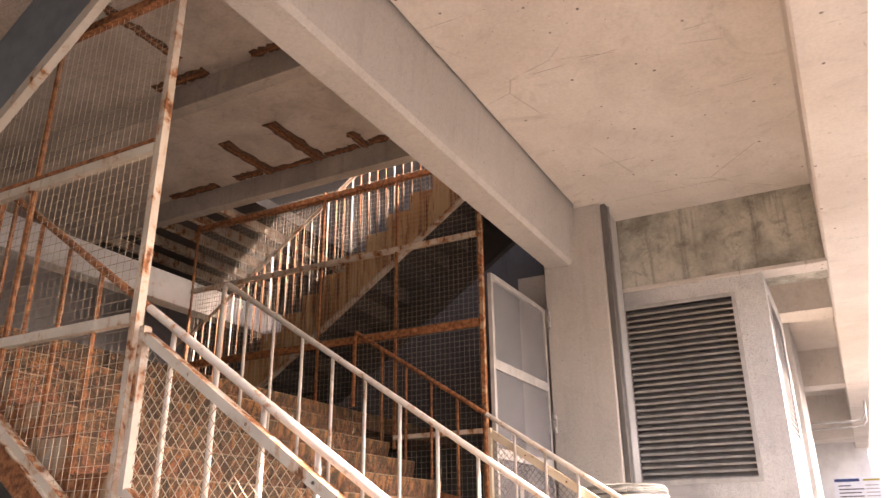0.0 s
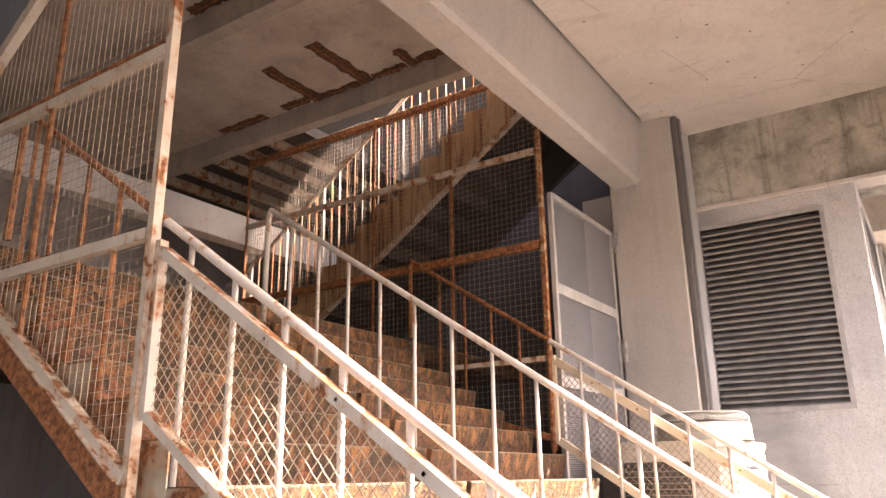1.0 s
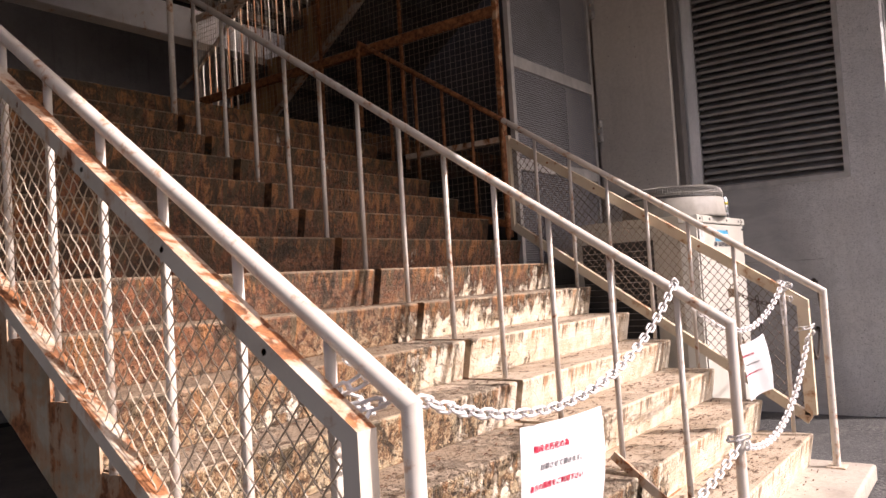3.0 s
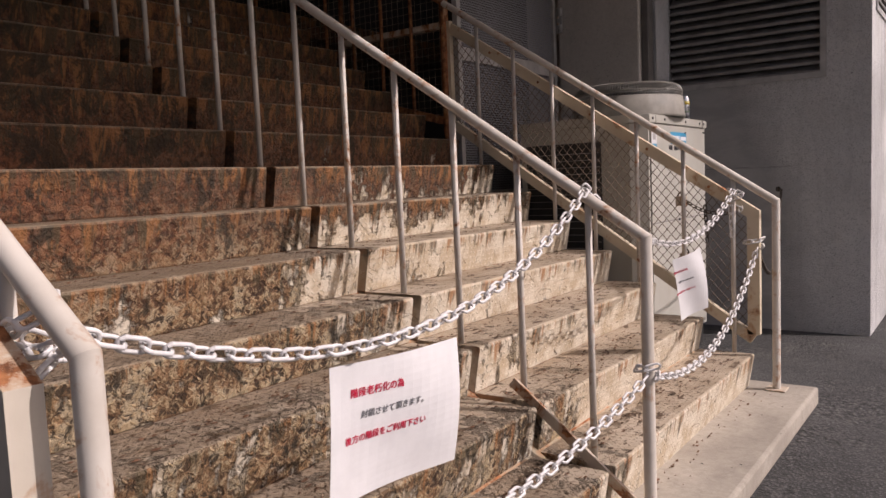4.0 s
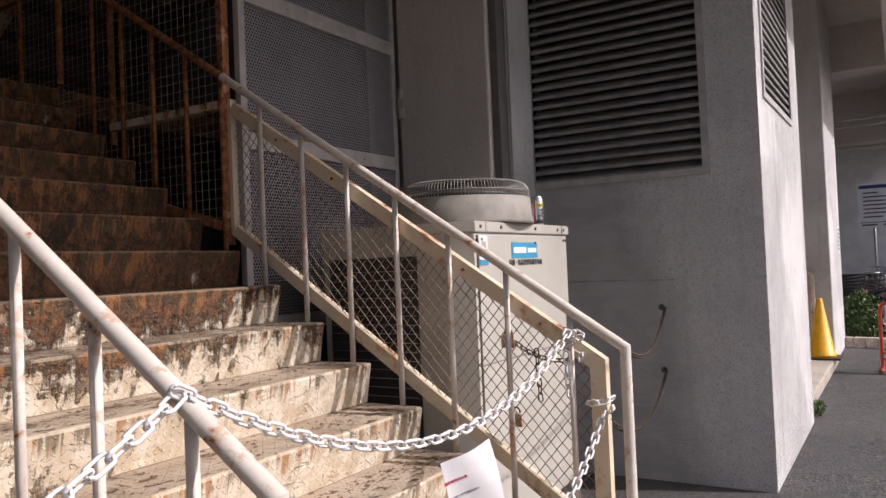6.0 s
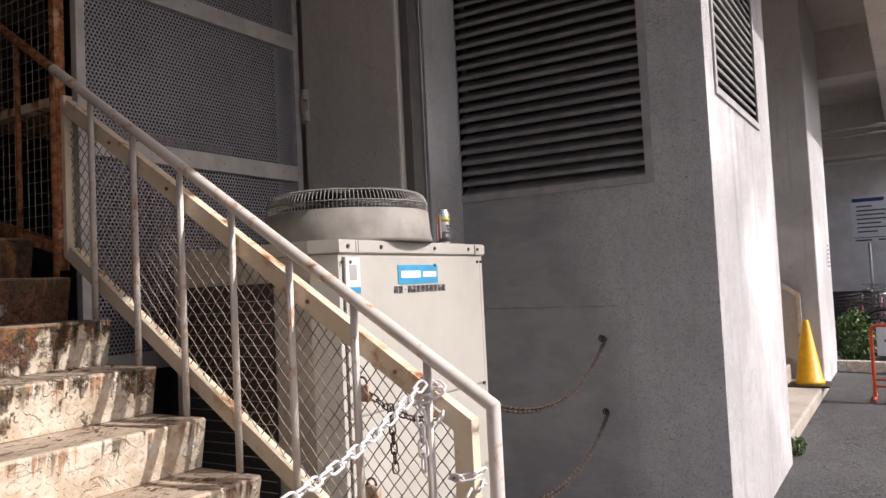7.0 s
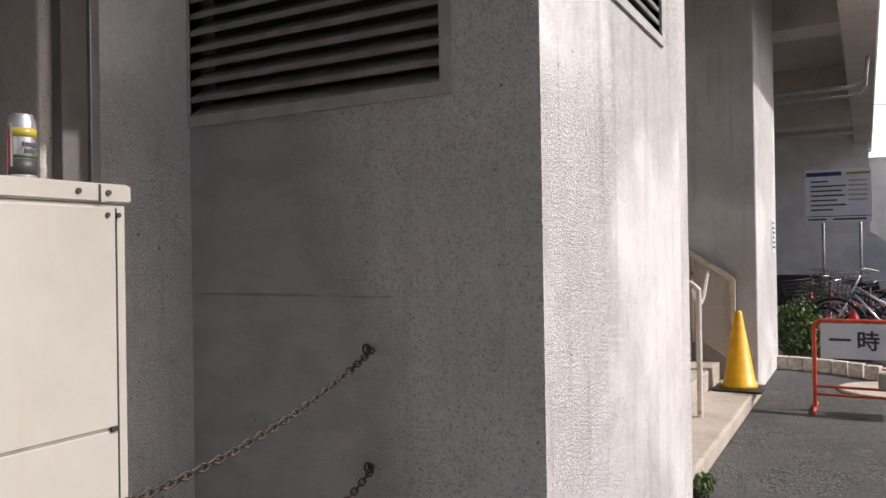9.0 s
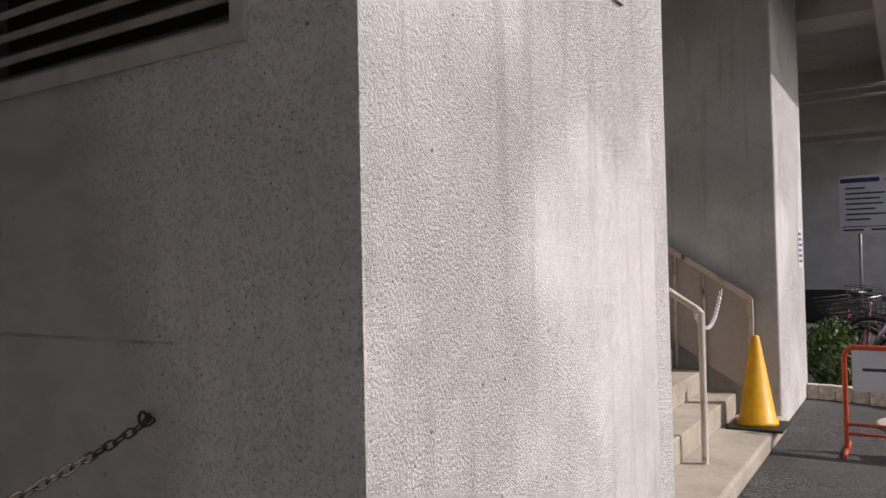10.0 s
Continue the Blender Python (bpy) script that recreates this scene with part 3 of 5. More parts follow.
def louvre(name, n, place, w, h, label):
    """A frame with sloped slats; place turns (along, up, out) into a point."""
    ob = thing(name, label, "louvre")

    def quadbox(a0, a1, u0, u1, o0, o1):
        bm = bmesh.new()
        v = [bm.verts.new(place(a, u, o)) for a in (a0, a1) for u in (u0, u1) for o in (o0, o1)]
        for f in ((0, 1, 3, 2), (4, 6, 7, 5), (0, 4, 5, 1), (2, 3, 7, 6), (0, 2, 6, 4), (1, 5, 7, 3)):
            bm.faces.new([v[k] for k in f])
        bmesh.ops.recalc_face_normals(bm, faces=bm.faces)
        return bm

    b = 0.042
    for a0, a1, u0, u1 in ((-b, 0, -b, h + b), (w, w + b, -b, h + b), (0, w, -b, 0), (0, w, h, h + b)):
        part("frame", quadbox(a0, a1, u0, u1, -0.06, 0.012), M_frame, ob)
    step = h / n
    for k in range(n):
        u = step * (k + 0.08)
        bm = bmesh.new()
        prof = [(u, 0.0), (u + 0.006, 0.0), (u + step * 0.86, -0.075), (u + step * 0.86 - 0.008, -0.075), (u - 0.016, 0.003), (u - 0.016, -0.003)]
        one, two = [bm.verts.new(place(0.001, p[0], p[1])) for p in prof], [bm.verts.new(place(w - 0.001, p[0], p[1])) for p in prof]
        bm.faces.new(one), bm.faces.new(two[::-1])
        for j in range(len(prof)):
            bm.faces.new((one[j - 1], two[j - 1], two[j], one[j]))
        bmesh.ops.recalc_face_normals(bm, faces=bm.faces)
        part("slat", bm, M_slat, ob)
    # dark sheet in place of the shade behind the slats
    part("shade_sheet", quadbox(0, w, 0, h, -0.15, -0.13), M_dark, ob)
    return ob


louvre("wall_louvre_panel", 28, lambda a, u, o: (LX0 + a, WY - o, LZ0 + u), LX1 - LX0, LZ1 - LZ0, "large grey metal louvre set in the concrete wall")
louvre("side_louvre_panel", 22, lambda a, u, o: (CX + o, VY0 + a, VZ0 + u), VY1 - VY0, VZ1 - VZ0, "grey metal louvre in the sunlit concrete wall")

# pillar, steel cover, beams and ceilings
struct("pillar", box(-2.73, -2.052, 7.6, WY, 0, 4.86, 0.012), M_pillar, "tall beige painted concrete pillar", "pillar")
struct("pillar_upper", box(-3.1, -2.735, 7.75, 8.6, 0, 4.2), M_pillar, "beige concrete wall behind the gate", "wall")
_c = thing("pipe_cover", "grey folded steel cover up the pillar's corner", "pipe cover")
part("cover", box(-2.048, -1.995, 7.64, 7.77, 0, 4.86, 0.006), M_cover, _c)
part("edge_strip", box(-1.994, -1.980, 7.735, 7.77, 0, 4.86, 0.002), M_zinc, _c, "bright zinc edge strip")
struct("wall_return", box(-2.6, -2.026, 7.775, WY + 0.1, 0, 4.86), M_face, "narrow grey stippled return wall", "wall")
struct("beam_main", prism([(-2.71, 4.24), (-2.68, 4.20), (-2.43, 4.20), (-2.40, 4.24), (-2.33, 4.95), (-2.71, 4.95)], "y", -4.0, 7.6), M_pillar, "long pale painted concrete beam over the stair foot", "beam")
struct("ceiling_bay_top", box(-2.75, -2.2, -6, 8.25, 5.1, 5.15), M_ceil, "concrete slab over the beam", "ceiling")
# Unseen infill, added to stop sun leaking in over the beam.
struct("wall_sun_stop", box(-2.74, -2.72, -4.0, 5.95, 4.7, 5.42), M_pillar, "added infill that keeps the sun out over the beam", "wall")
struct("ceiling_bay", box(-2.305, 0.04, -6, 8.25, 4.86, 5.1), M_ceil, "bare concrete ceiling with nail marks", "ceiling")
struct("lintel", box(-2.08, 0.04, WY - 0.006, WY + 0.6, 4.0, 4.86), M_lintel, "streaked weathered concrete lintel over the louvre", "beam")
struct("lintel_drip", box(-2.02, 0.05, WY - 0.03, WY + 0.25, 3.985, 4.03, 0.006), M_ceil, "thin concrete drip edge", "beam")
struct("beam_edge", prism([(0.04, 4.02), (0.06, 4.0), (0.42, 4.0), (0.44, 4.02), (0.44, 5.1), (0.04, 5.1)], "y", -8, 30), M_ceil, "concrete edge beam of the deck overhead", "beam")
for y, z in ((11.2, 4.3), (16.5, 4.15), (22.3, 3.75), (25.4, 4.0)):
    struct("beam_cross", box(-8, 0.04, y, y + 0.6, z, 4.86), M_ceil, "concrete cross beam under the deck", "beam")
struct("ceiling_deck", box(-12, 0.04, 8.8, 29.5, 4.86, 5.1), M_ceil, "underside of the concrete deck", "ceiling")

# over the stair: ribbed soffit with spalled cover
SZ = 5.22
struct("ceiling_stair", box(-9, -2.72, -3, 5.95, SZ, SZ + 0.2), M_soffit, "stained spalled concrete soffit over the stairs", "ceiling")
struct("ceiling_upper", box(-9, -2.72, 5.95, 12, 7.2, 7.4), M_back, "high ceiling over the upper flight, coloured dark for shade", "ceiling")
for y in (2.3, 4.1, 5.83):
    struct("beam_rib", box(-9, -2.715, y, y + 0.13, 4.98, SZ + 0.002, 0.01), M_grey, "grey steel rib under the soffit", "beam")
struct("wall_back", box(-9.2, -9, -3, 12, 0, 7.4), M_backwall, "concrete wall behind the landing, lit tone in its colour", "wall")
struct("wall_stair_end", box(-9, -2.74, 8.6, 8.8, 0, 7.4), M_back, "concrete wall beside the upper flight, shade in its colour", "wall")
struct("wall_under", box(-9, -8.9, -3, 2.4, 0, 5.2), M_backwall, "plain grey wall that closes off the stair space", "wall")
struct("beam_landing", box(-6.7, -6.5, 1.5, 8.6, 3.93, 4.27, 0.01), M_white, "pale painted beam behind the landing", "beam")
for x in (-6.1, -6.55, -7.0, -7.5, -8.0, -8.5):
    struct("beam_joist", box(x - 0.04, x + 0.04, 5.97, 8.6, 5.02, 5.13, 0.006), M_worn, "rust-stained pale steel joist", "beam")
# Unseen end wall, added to keep low light out of the stair space.
struct("wall_light_stop", box(-9, -2.74, -3.2, -3, 0, 5.4), M_backwall, "plain grey wall that closes off the stair space", "wall")
# Added behind the beam, out of view, to block sky light above the gate.
struct("wall_sky_stop", box(-2.80, -2.742, 7.75, 8.6, 4.21, 7.2), M_back, "added dark strip that keeps sky light off the back wall", "wall")
# Slab added above the joists to shade them, with shade-dark colour as well.
struct("landing_light_stop", box(-9, -5.72, 5.97, 8.6, 5.134, 5.26), M_back, "added dark slab that keeps light off the joists", "landing")
_d = thing("sloping_stringer", "cream sloping steel edge with a blue-grey plate above", "stringer")
part("edge_tube", sweep([(-4.8, 2.27, 3.12), (-2.95, 2.27, 4.61)], 0, square=(0.07, 0.05)), M_cream, _d)
part("plate", prism([(-4.8, 3.18), (-2.95, 4.67), (-2.95, 4.985), (-3.45, 4.985), (-4.8, 3.86)], "y", 2.26, 2.32), M_bluegrey, _d)
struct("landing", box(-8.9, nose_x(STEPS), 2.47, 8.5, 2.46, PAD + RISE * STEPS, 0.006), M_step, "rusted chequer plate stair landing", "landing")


def spall(x0, x1, y0, y1, seed):
    """Broken cover with a rusty bar in it, under the soffit."""
    rng = random.Random(seed)
    n = 14
    ob = thing("spalled_patch", "rusty patch of broken concrete cover with a bare bar", "spalled patch")
    along = (y1 - y0) > (x1 - x0)
    a0, a1, b0, b1 = (y0, y1, x0, x1) if along else (x0, x1, y0, y1)
    edge = [(a0 + (a1 - a0) * k / n, b0 + rng.uniform(-0.015, 0.02)) for k in range(n + 1)] + [(a1 - (a1 - a0) * k / n, b1 + rng.uniform(-0.02, 0.015)) for k in range(n + 1)]
    poly = [(b, a) for a, b in edge] if along else edge
    part("rough_face", prism(poly, "z", SZ - 0.012, SZ - 0.004), M_spall, ob)
    mid = (b0 + b1) / 2
    pts = [((mid, a0, SZ - 0.02), (mid, a1, SZ - 0.02)) if along else ((a0, mid, SZ - 0.02), (a1, mid, SZ - 0.02))][0]
    part("bar", sweep(pts, 0.011, 6), M_rust, ob)


for k, q in enumerate(((-5.24, -5.09, 5.05, 5.82), (-4.58, -4.42, 4.98, 5.82), (-3.98, -3.86, 5.5, 5.82), (-5.6, -5.25, 5.68, 5.80), (-5.08, -4.6, 5.74, 5.82), (-4.4, -4.0, 5.72, 5.82),
                       (-3.85, -3.3, 5.70, 5.82), (-5.0, -4.4, 3.98, 4.09), (-4.52, -4.42, 3.0, 3.8), (-3.9, -3.5, 4.0, 4.09), (-6.6, -5.9, 5.7, 5.82))):
    spall(*q, k)

# ---- stairs ----
stair = thing("staircase", "rusted chequer plate stairs with peeling cream paint", "stairs")
part("stringer_slab", prism([(-0.92, PAD), (-1.18, PAD), (nose_x(STEPS) - 0.2, slope_z(nose_x(STEPS)) - 0.33), (nose_x(STEPS) - 0.2, slope_z(nose_x(STEPS)) - 0.19), (-0.95, PAD + 0.05)], "y", 2.50, 6.03), M_side, stair, "stained cream sloping underside")


def step_piece(k, y0, y1):
    x, z = nose_x(k), PAD + RISE * k
    prof = [(x, z - 0.010), (x - 0.003, z - 0.003), (x - 0.010, z), (x - RUN - 0.03, z), (x - RUN - 0.03, z - RISE + 0.002), (x - 0.030, z - RISE + 0.002)]
    return prism(prof, "y", y0, y1)


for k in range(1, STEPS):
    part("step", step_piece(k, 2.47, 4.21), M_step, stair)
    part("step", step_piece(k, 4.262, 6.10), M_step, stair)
# end plates that follow the sawtooth down to the soffit
for k in range(1, STEPS):
    x, z = nose_x(k), PAD + RISE * k
    foot = [max(PAD, slope_z(x - RUN) - 0.45), max(PAD, slope_z(x) - 0.45)]
    part("side_plate", prism([(x - 0.004, z - 0.006), (x - RUN + 0.001, z - 0.006), (x - RUN + 0.001, foot[0]), (x - 0.004, foot[1])], "y", 2.462 - 0.0008 * (k % 2), 2.4695), M_side, stair)
part("brace", sweep([(-0.74, 4.25, 0.13), (-1.25, 4.25, 0.53)], 0, square=(0.036, 0.012)), M_worn, stair)

XEND, XTOP = -0.755, -4.17


def railing(name, y, x_end, line, x_split, label, posts):
    ob = thing(name, label, "handrail", "stair handrails")

    def top(x):
        return line[0] + line[1] * (x_end - x)

    bend = [(x_end, y, PAD), (x_end, y, top(x_end))]
    part("rail", sweep(bend + [(x_split, y, top(x_split))], 0.0205, 12), M_rail, ob)
    if x_split > XTOP:
        part("upper_rail", sweep([(x_split - 0.001, y, top(x_split)), (XTOP, y, top(XTOP)), (XTOP - 0.02, y, top(XTOP) - 0.06), (XTOP - 0.02, y, PAD + RISE * STEPS)], 0.020, 12), M_rust, ob, "rusted upper rail")
    else:
        part("end_post", sweep([(XTOP + 0.001, y, top(XTOP)), (XTOP - 0.02, y, top(XTOP) - 0.06), (XTOP - 0.02, y, PAD + RISE * (STEPS - 1))], 0.0205, 12), M_rail, ob)
    part("base_plate", box(x_end - 0.05, x_end + 0.05, y - 0.05, y + 0.05, PAD, PAD + 0.008, 0.002), M_worn, ob)
    for x in posts:
        z = PAD + RISE * (1 + int((NOSE - x) / RUN))
        part("post", sweep([(x, y, z), (x, y, top(x) - 0.012)], 0.0125, 8), M_rail if x > x_split else M_rust, ob)
    return ob


railing("handrail_near", NEAR, -0.806, (1.050, 0.687), -2.84, "cream painted steel pipe handrail with rusty posts", [-1.01 - 0.2755 * k for k in range(12)])
railing("handrail_middle", MID, -0.755, (1.05, 0.665), XTOP, "cream painted pipe handrail between two stair lanes", [-0.954 - 0.2715 * k for k in range(12)])
railing("handrail_far", FAR, -0.755, (1.09, 0.657), -2.80, "cream painted steel pipe handrail beside the cabinet", [-0.968 - 0.2635 * k for k in range(12)])


def side_mesh(name, y, x0, line, sec, wire, bar, label):
    """Flat tube frame filled with diamond wire along the foot of the stairs."""
    ob = thing(name, label, "fence", "stair side fences")
    x1 = -2.775

    def top(x):
        return line[0] + line[1] * (x0 - x)

    def low(x):
        return slope_z(x) + line[2]

    part("top_bar", sweep([(x0, y, low(x0) + 0.03), (x0, y, top(x0)), (x1, y, top(x1))], 0, square=sec), bar, ob)
    part("bottom_bar", sweep([(x0 - 0.004, y, low(x0 - 0.004)), (x1, y, low(x1))], 0, square=(sec[0] * 0.9, sec[1])), bar, ob)
    part("end_bar", sweep([(x1 - 0.02, y, low(x1) - 0.02), (x1 - 0.02, y, top(x1) + 0.05)], 0, square=(0.032, 0.042)), bar, ob)
    poly = [(x0 - 0.02, low(x0) + 0.02), (x0 - 0.02, top(x0) - 0.02), (x1 + 0.01, top(x1) - 0.02), (x1 + 0.01, low(x1) + 0.02)]
    v, f = wires(poly, (49, 131), 0.0385, 0.0022, lambda u, w, d: (u, y + d, w), 0.0018)
    tagged(raw("wire_mesh", v, f, wire, ob, "diamond woven wire"), kind="stuff")
    for t in (0.12, 0.3, 0.48, 0.66, 0.84):
        x = x0 + (x1 - x0) * t
        part("bolt", sweep([(x, y - 0.026, top(x)), (x, y + 0.026, top(x))], 0.008, 6), M_rust, ob)
    return ob


side_mesh("wire_fence_near", 2.40, -0.895, (1.00, 0.687, 0.045), (0.042, 0.052), M_wirelight, M_cream, "diamond wire panel in a cream steel tube frame")
side_mesh("wire_fence_far", 6.15, -0.875, (1.024, 0.657, 0.062), (0.062, 0.042), M_wire, M_ivory, "diamond wire panel beside the ivory cabinet")


def tall_fence(name, y, x0, xs, rails, top, low, label, low_mat, mesh_mat, gap, post_mat):
    """Posts, cross rails and square wire above the sloping lower bar."""
    ob = thing(name, label, "fence", "tall stair fences")
    for k, x in enumerate(xs):
        part("post", sweep([(x, y, low(x) - 0.1), (x, y, top)], 0, square=(0.038, 0.045) if k == 0 else (0.022, 0.024)), (post_mat, M_rust)[k > 0], ob)
    x1 = xs[-1]
    for z, mat, w in rails:
        xa = xs[0] - 0.03 if low(xs[0]) < z else xs[0]
        xb = x1 if low(x1) < z else xs[0] + (low(xs[0]) - z) / (RISE / RUN)
        part("cross_rail", sweep([(xa, y, z), (xb, y, z)], 0, square=(w, 0.045)), mat, ob)
    part("lower_bar", sweep([(xs[0] - 0.02, y, low(xs[0])), (x1, y, low(x1))], 0, square=(0.05, 0.05)), low_mat, ob)
    poly = [(xs[0], low(xs[0])), (xs[0], top), (x1, top), (x1, low(x1))]
    v, f = wires(poly, (90.01, 0.01), gap, 0.0016, lambda u, w, d: (u, y + d, w), 0.0)
    tagged(raw("wire_mesh", v, f, mesh_mat, ob, "square welded wire"), kind="stuff")
    return ob


tall_fence("fence_near", 2.40, 0, [-2.86, -3.82, -4.75], [(2.39, M_cream, 0.05), (3.28, M_cream, 0.05), (3.32, M_rust, 0.02), (4.25, M_rust, 0.05)], 4.95,
           lambda x: slope_z(x) - 0.25, "tall rusty square wire fence along the stairs", M_cream, M_wirelight, 0.05, M_worn)
tall_fence("fence_far", 6.13, 0, [-2.82, -3.74, -4.66, -6.5], [(2.30, M_worn, 0.04), (3.27, M_rust, 0.07), (4.14, M_worn, 0.05), (4.92, M_rust, 0.05)], 4.98,
           lambda x: slope_z(x) + 0.06 if x > -4.4 else 2.64, "tall rusty wire fence between lower and upper flights", M_rust, M_wirelight, 0.05, M_amber)
# close upright rods in the upper bays of the far fence
rods = thing("rod_screen", "screen of thin pale upright rods over the landing", "screen", "tall stair fences")
_rod = part("rod", sweep([(-6.46, 6.165, 3.30), (-6.46, 6.165, 4.90)], 0.0021, 4), M_wire, rods)
for k in range(1, 75):
    o = new("rod", _rod.data)
    o.parent = rods
    o.matrix_basis = Matrix.Translation((0.036 * k, 0, 0))
part("head_bar", sweep([(-6.5, 6.165, 4.90), (-3.78, 6.165, 4.90)], 0, square=(0.03, 0.02)), M_amber, rods)
part("foot_bar", sweep([(-6.5, 6.165, 3.30), (-3.78, 6.165, 3.30)], 0, square=(0.03, 0.02)), M_amber, rods)
_s = thing("stringer_near", "rusty steel stair stringer", "stringer")
part("top_flange", sweep([(-2.9, 2.40, slope_z(-2.9) - 0.282), (-4.75, 2.40, slope_z(-4.75) - 0.282)], 0, square=(0.008, 0.09)), M_worn, _s)
part("web", prism([(-2.9, slope_z(-2.9) - 0.285), (-2.9, slope_z(-2.9) - 0.45), (-4.75, slope_z(-4.75) - 0.45), (-4.75, slope_z(-4.75) - 0.285)], "y", 2.385, 2.44), M_rust, _s)

# upper flight returning over the landing
upper = thing("upper_staircase", "rusty upper stair flight seen from below", "stairs")
UX, UZ = -6.55, PAD + RISE * STEPS
UN = 16
for k in range(UN):
    x, z = UX + RUN * k, UZ + RISE * (k + 1)
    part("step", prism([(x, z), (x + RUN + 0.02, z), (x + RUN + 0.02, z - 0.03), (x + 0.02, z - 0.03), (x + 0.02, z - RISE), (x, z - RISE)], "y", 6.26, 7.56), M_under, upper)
saw = []
for k in range(UN):
    saw += [(UX + RUN * k, UZ + RISE * k), (UX + RUN * k, UZ + RISE * (k + 1))]
saw += [(UX + RUN * UN, UZ + RISE * UN), (UX + RUN * UN, UZ + RISE * UN - 0.42), (UX + 0.45, UZ - 0.1), (UX, UZ - 0.1)]
for y in (6.23, 7.56):
    bm = bmesh.new()
    f0 = bm.faces.new([bm.verts.new((a, y, b)) for a, b in saw])
    ex = bmesh.ops.extrude_face_region(bm, geom=[f0])
    bmesh.ops.translate(bm, verts=[v for v in ex["geom"] if isinstance(v, bmesh.types.BMVert)], vec=(0, 0.025, 0))
    bmesh.ops.recalc_face_normals(bm, faces=bm.faces)
    # the far stringer and its flange take the shade-dark copy
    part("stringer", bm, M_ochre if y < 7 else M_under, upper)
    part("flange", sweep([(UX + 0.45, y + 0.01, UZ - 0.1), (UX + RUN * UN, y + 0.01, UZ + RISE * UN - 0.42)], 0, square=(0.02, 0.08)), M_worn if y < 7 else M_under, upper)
guard = thing("upper_guard_rail", "rusty and white baluster guard rail of the upper flight", "guard rail")
for y in (6.20, 7.62):
    part("rail", sweep([(UX - 0.3, y, UZ + 0.9), (UX, y, UZ + 1.0), (UX + RUN * UN, y, UZ + RISE * UN + 1.0)], 0.02, 8), M_worn, guard)
    for k in range(40):
        x = UX + 0.105 * k
        part("baluster", sweep([(x, y, UZ + 0.687 * (x - UX) + 0.02), (x, y, UZ + 0.687 * (x - UX) + 1.0)], 0.0075, 6), (M_rail, M_rust, M_amber, M_rust, M_worn)[(k * 7 + 3) % 5], guard)

part("kick_plate", prism([(UX + 0.2, UZ + 0.55), (UX + 0.2, UZ + 0.68), (UX + RUN * UN, UZ + 0.68 + 0.687 * (RUN * UN - 0.2)), (UX + RUN * UN, UZ + 0.55 + 0.687 * (RUN * UN - 0.2))], "y", 7.63, 7.645), M_worn, guard, "pale flat bar along the flight")

# gate of perforated sheet
gate = thing("gate", "grey perforated sheet gate in a pale steel frame", "gate")
GXX, GY0, GY1 = -2.76, 6.17, 7.58
for y in (GY0 + 0.02, GY1 - 0.02):
    part("stile", box(GXX - 0.02, GXX + 0.02, y - 0.022, y + 0.022, 0.3, 3.74, 0.003), M_frame, gate)
for z, h in ((3.72, 0.05), (2.89, 0.09), (2.115, 0.09), (1.15, 0.08), (0.33, 0.06)):
    part("cross_rail", box(GXX - 0.018, GXX + 0.021, GY0 + 0.043, GY1 - 0.043, z - h / 2, z + h / 2, 0.003), M_frame, gate)
    for k in range(6):
        y = GY0 + 0.15 + 0.22 * k
        part("rivet", sweep([(GXX + 0.02, y, z), (GXX + 0.025, y, z)], 0.007, 6), M_zinc, gate)


def perforated(y0, y1, z0, z1, x, pitch=0.0195, hole=0.0062):
    """A sheet with staggered round holes cut through it."""
    verts, faces = [], []
    ny, nz = int((y1 - y0) / pitch), int((z1 - z0) / (pitch * 0.866))
    dy, dz = (y1 - y0) / ny, (z1 - z0) / nz
    for j in range(nz):
        for i in range(ny):
            cy, cz = y0 + dy * (i + 0.5), z0 + dz * (j + 0.5)
            sh = dy * 0.25 * (1 if j % 2 else -1)
            b = len(verts)
            for a in range(8):
                e = math.pi / 4 * a + math.pi / 8
                verts.append((x, cy + sh + hole * math.cos(e), cz + hole * math.sin(e)))
            hy, hz = dy / 2, dz / 2
            for u, w in ((hy, hz), (0, hz), (-hy, hz), (-hy, -hz), (0, -hz), (hy, -hz)):
                verts.append((x, cy + u, cz + w))
            o = b + 8
            faces += [(o, o + 1, b + 1, b), (o + 1, o + 2, b + 2, b + 1), (o + 2, o + 3, b + 4, b + 3), (o + 2, b + 3, b + 2), (o + 3, o + 4, b + 5, b + 4),
                      (o + 4, o + 5, b + 6, b + 5), (o + 5, o, b + 7, b + 6), (o, b, b + 7)]
    return verts, faces


for z0, z1 in ((1.19, 2.07), (2.16, 2.845), (2.935, 3.695)):
    v, f = perforated(GY0 + 0.042, GY1 - 0.042, z0, z1, GXX)
    raw("perforated_sheet", v, f, M_sheet, gate, "grey sheet with small round holes")
for z in (2.52, 3.63, 1.6):
    hinge = part("hinge", box(GXX + 0.022, GXX + 0.075, GY1 + 0.002, GY1 + 0.018, z - 0.10, z + 0.10, 0.004), M_frame, gate, "grey steel hinge")
    for d in (-0.065, 0.065):
        part("pin", sweep([(GXX + 0.06, GY1 - 0.006, z + d - 0.03), (GXX + 0.06, GY1 - 0.006, z + d + 0.03)], 0.016, 8), M_frame, hinge)
        part("bolt", sweep([(GXX + 0.045, GY1 + 0.002, z + d * 0.4), (GXX + 0.045, GY1 - 0.012, z + d * 0.4)], 0.009, 6), M_worn, hinge)

# ---- air conditioner cabinet ----
AX0, AX1, AY0, AY1, AZ0, AZ1 = -2.40, -1.545, 6.37, 7.52, 0.16, 1.565
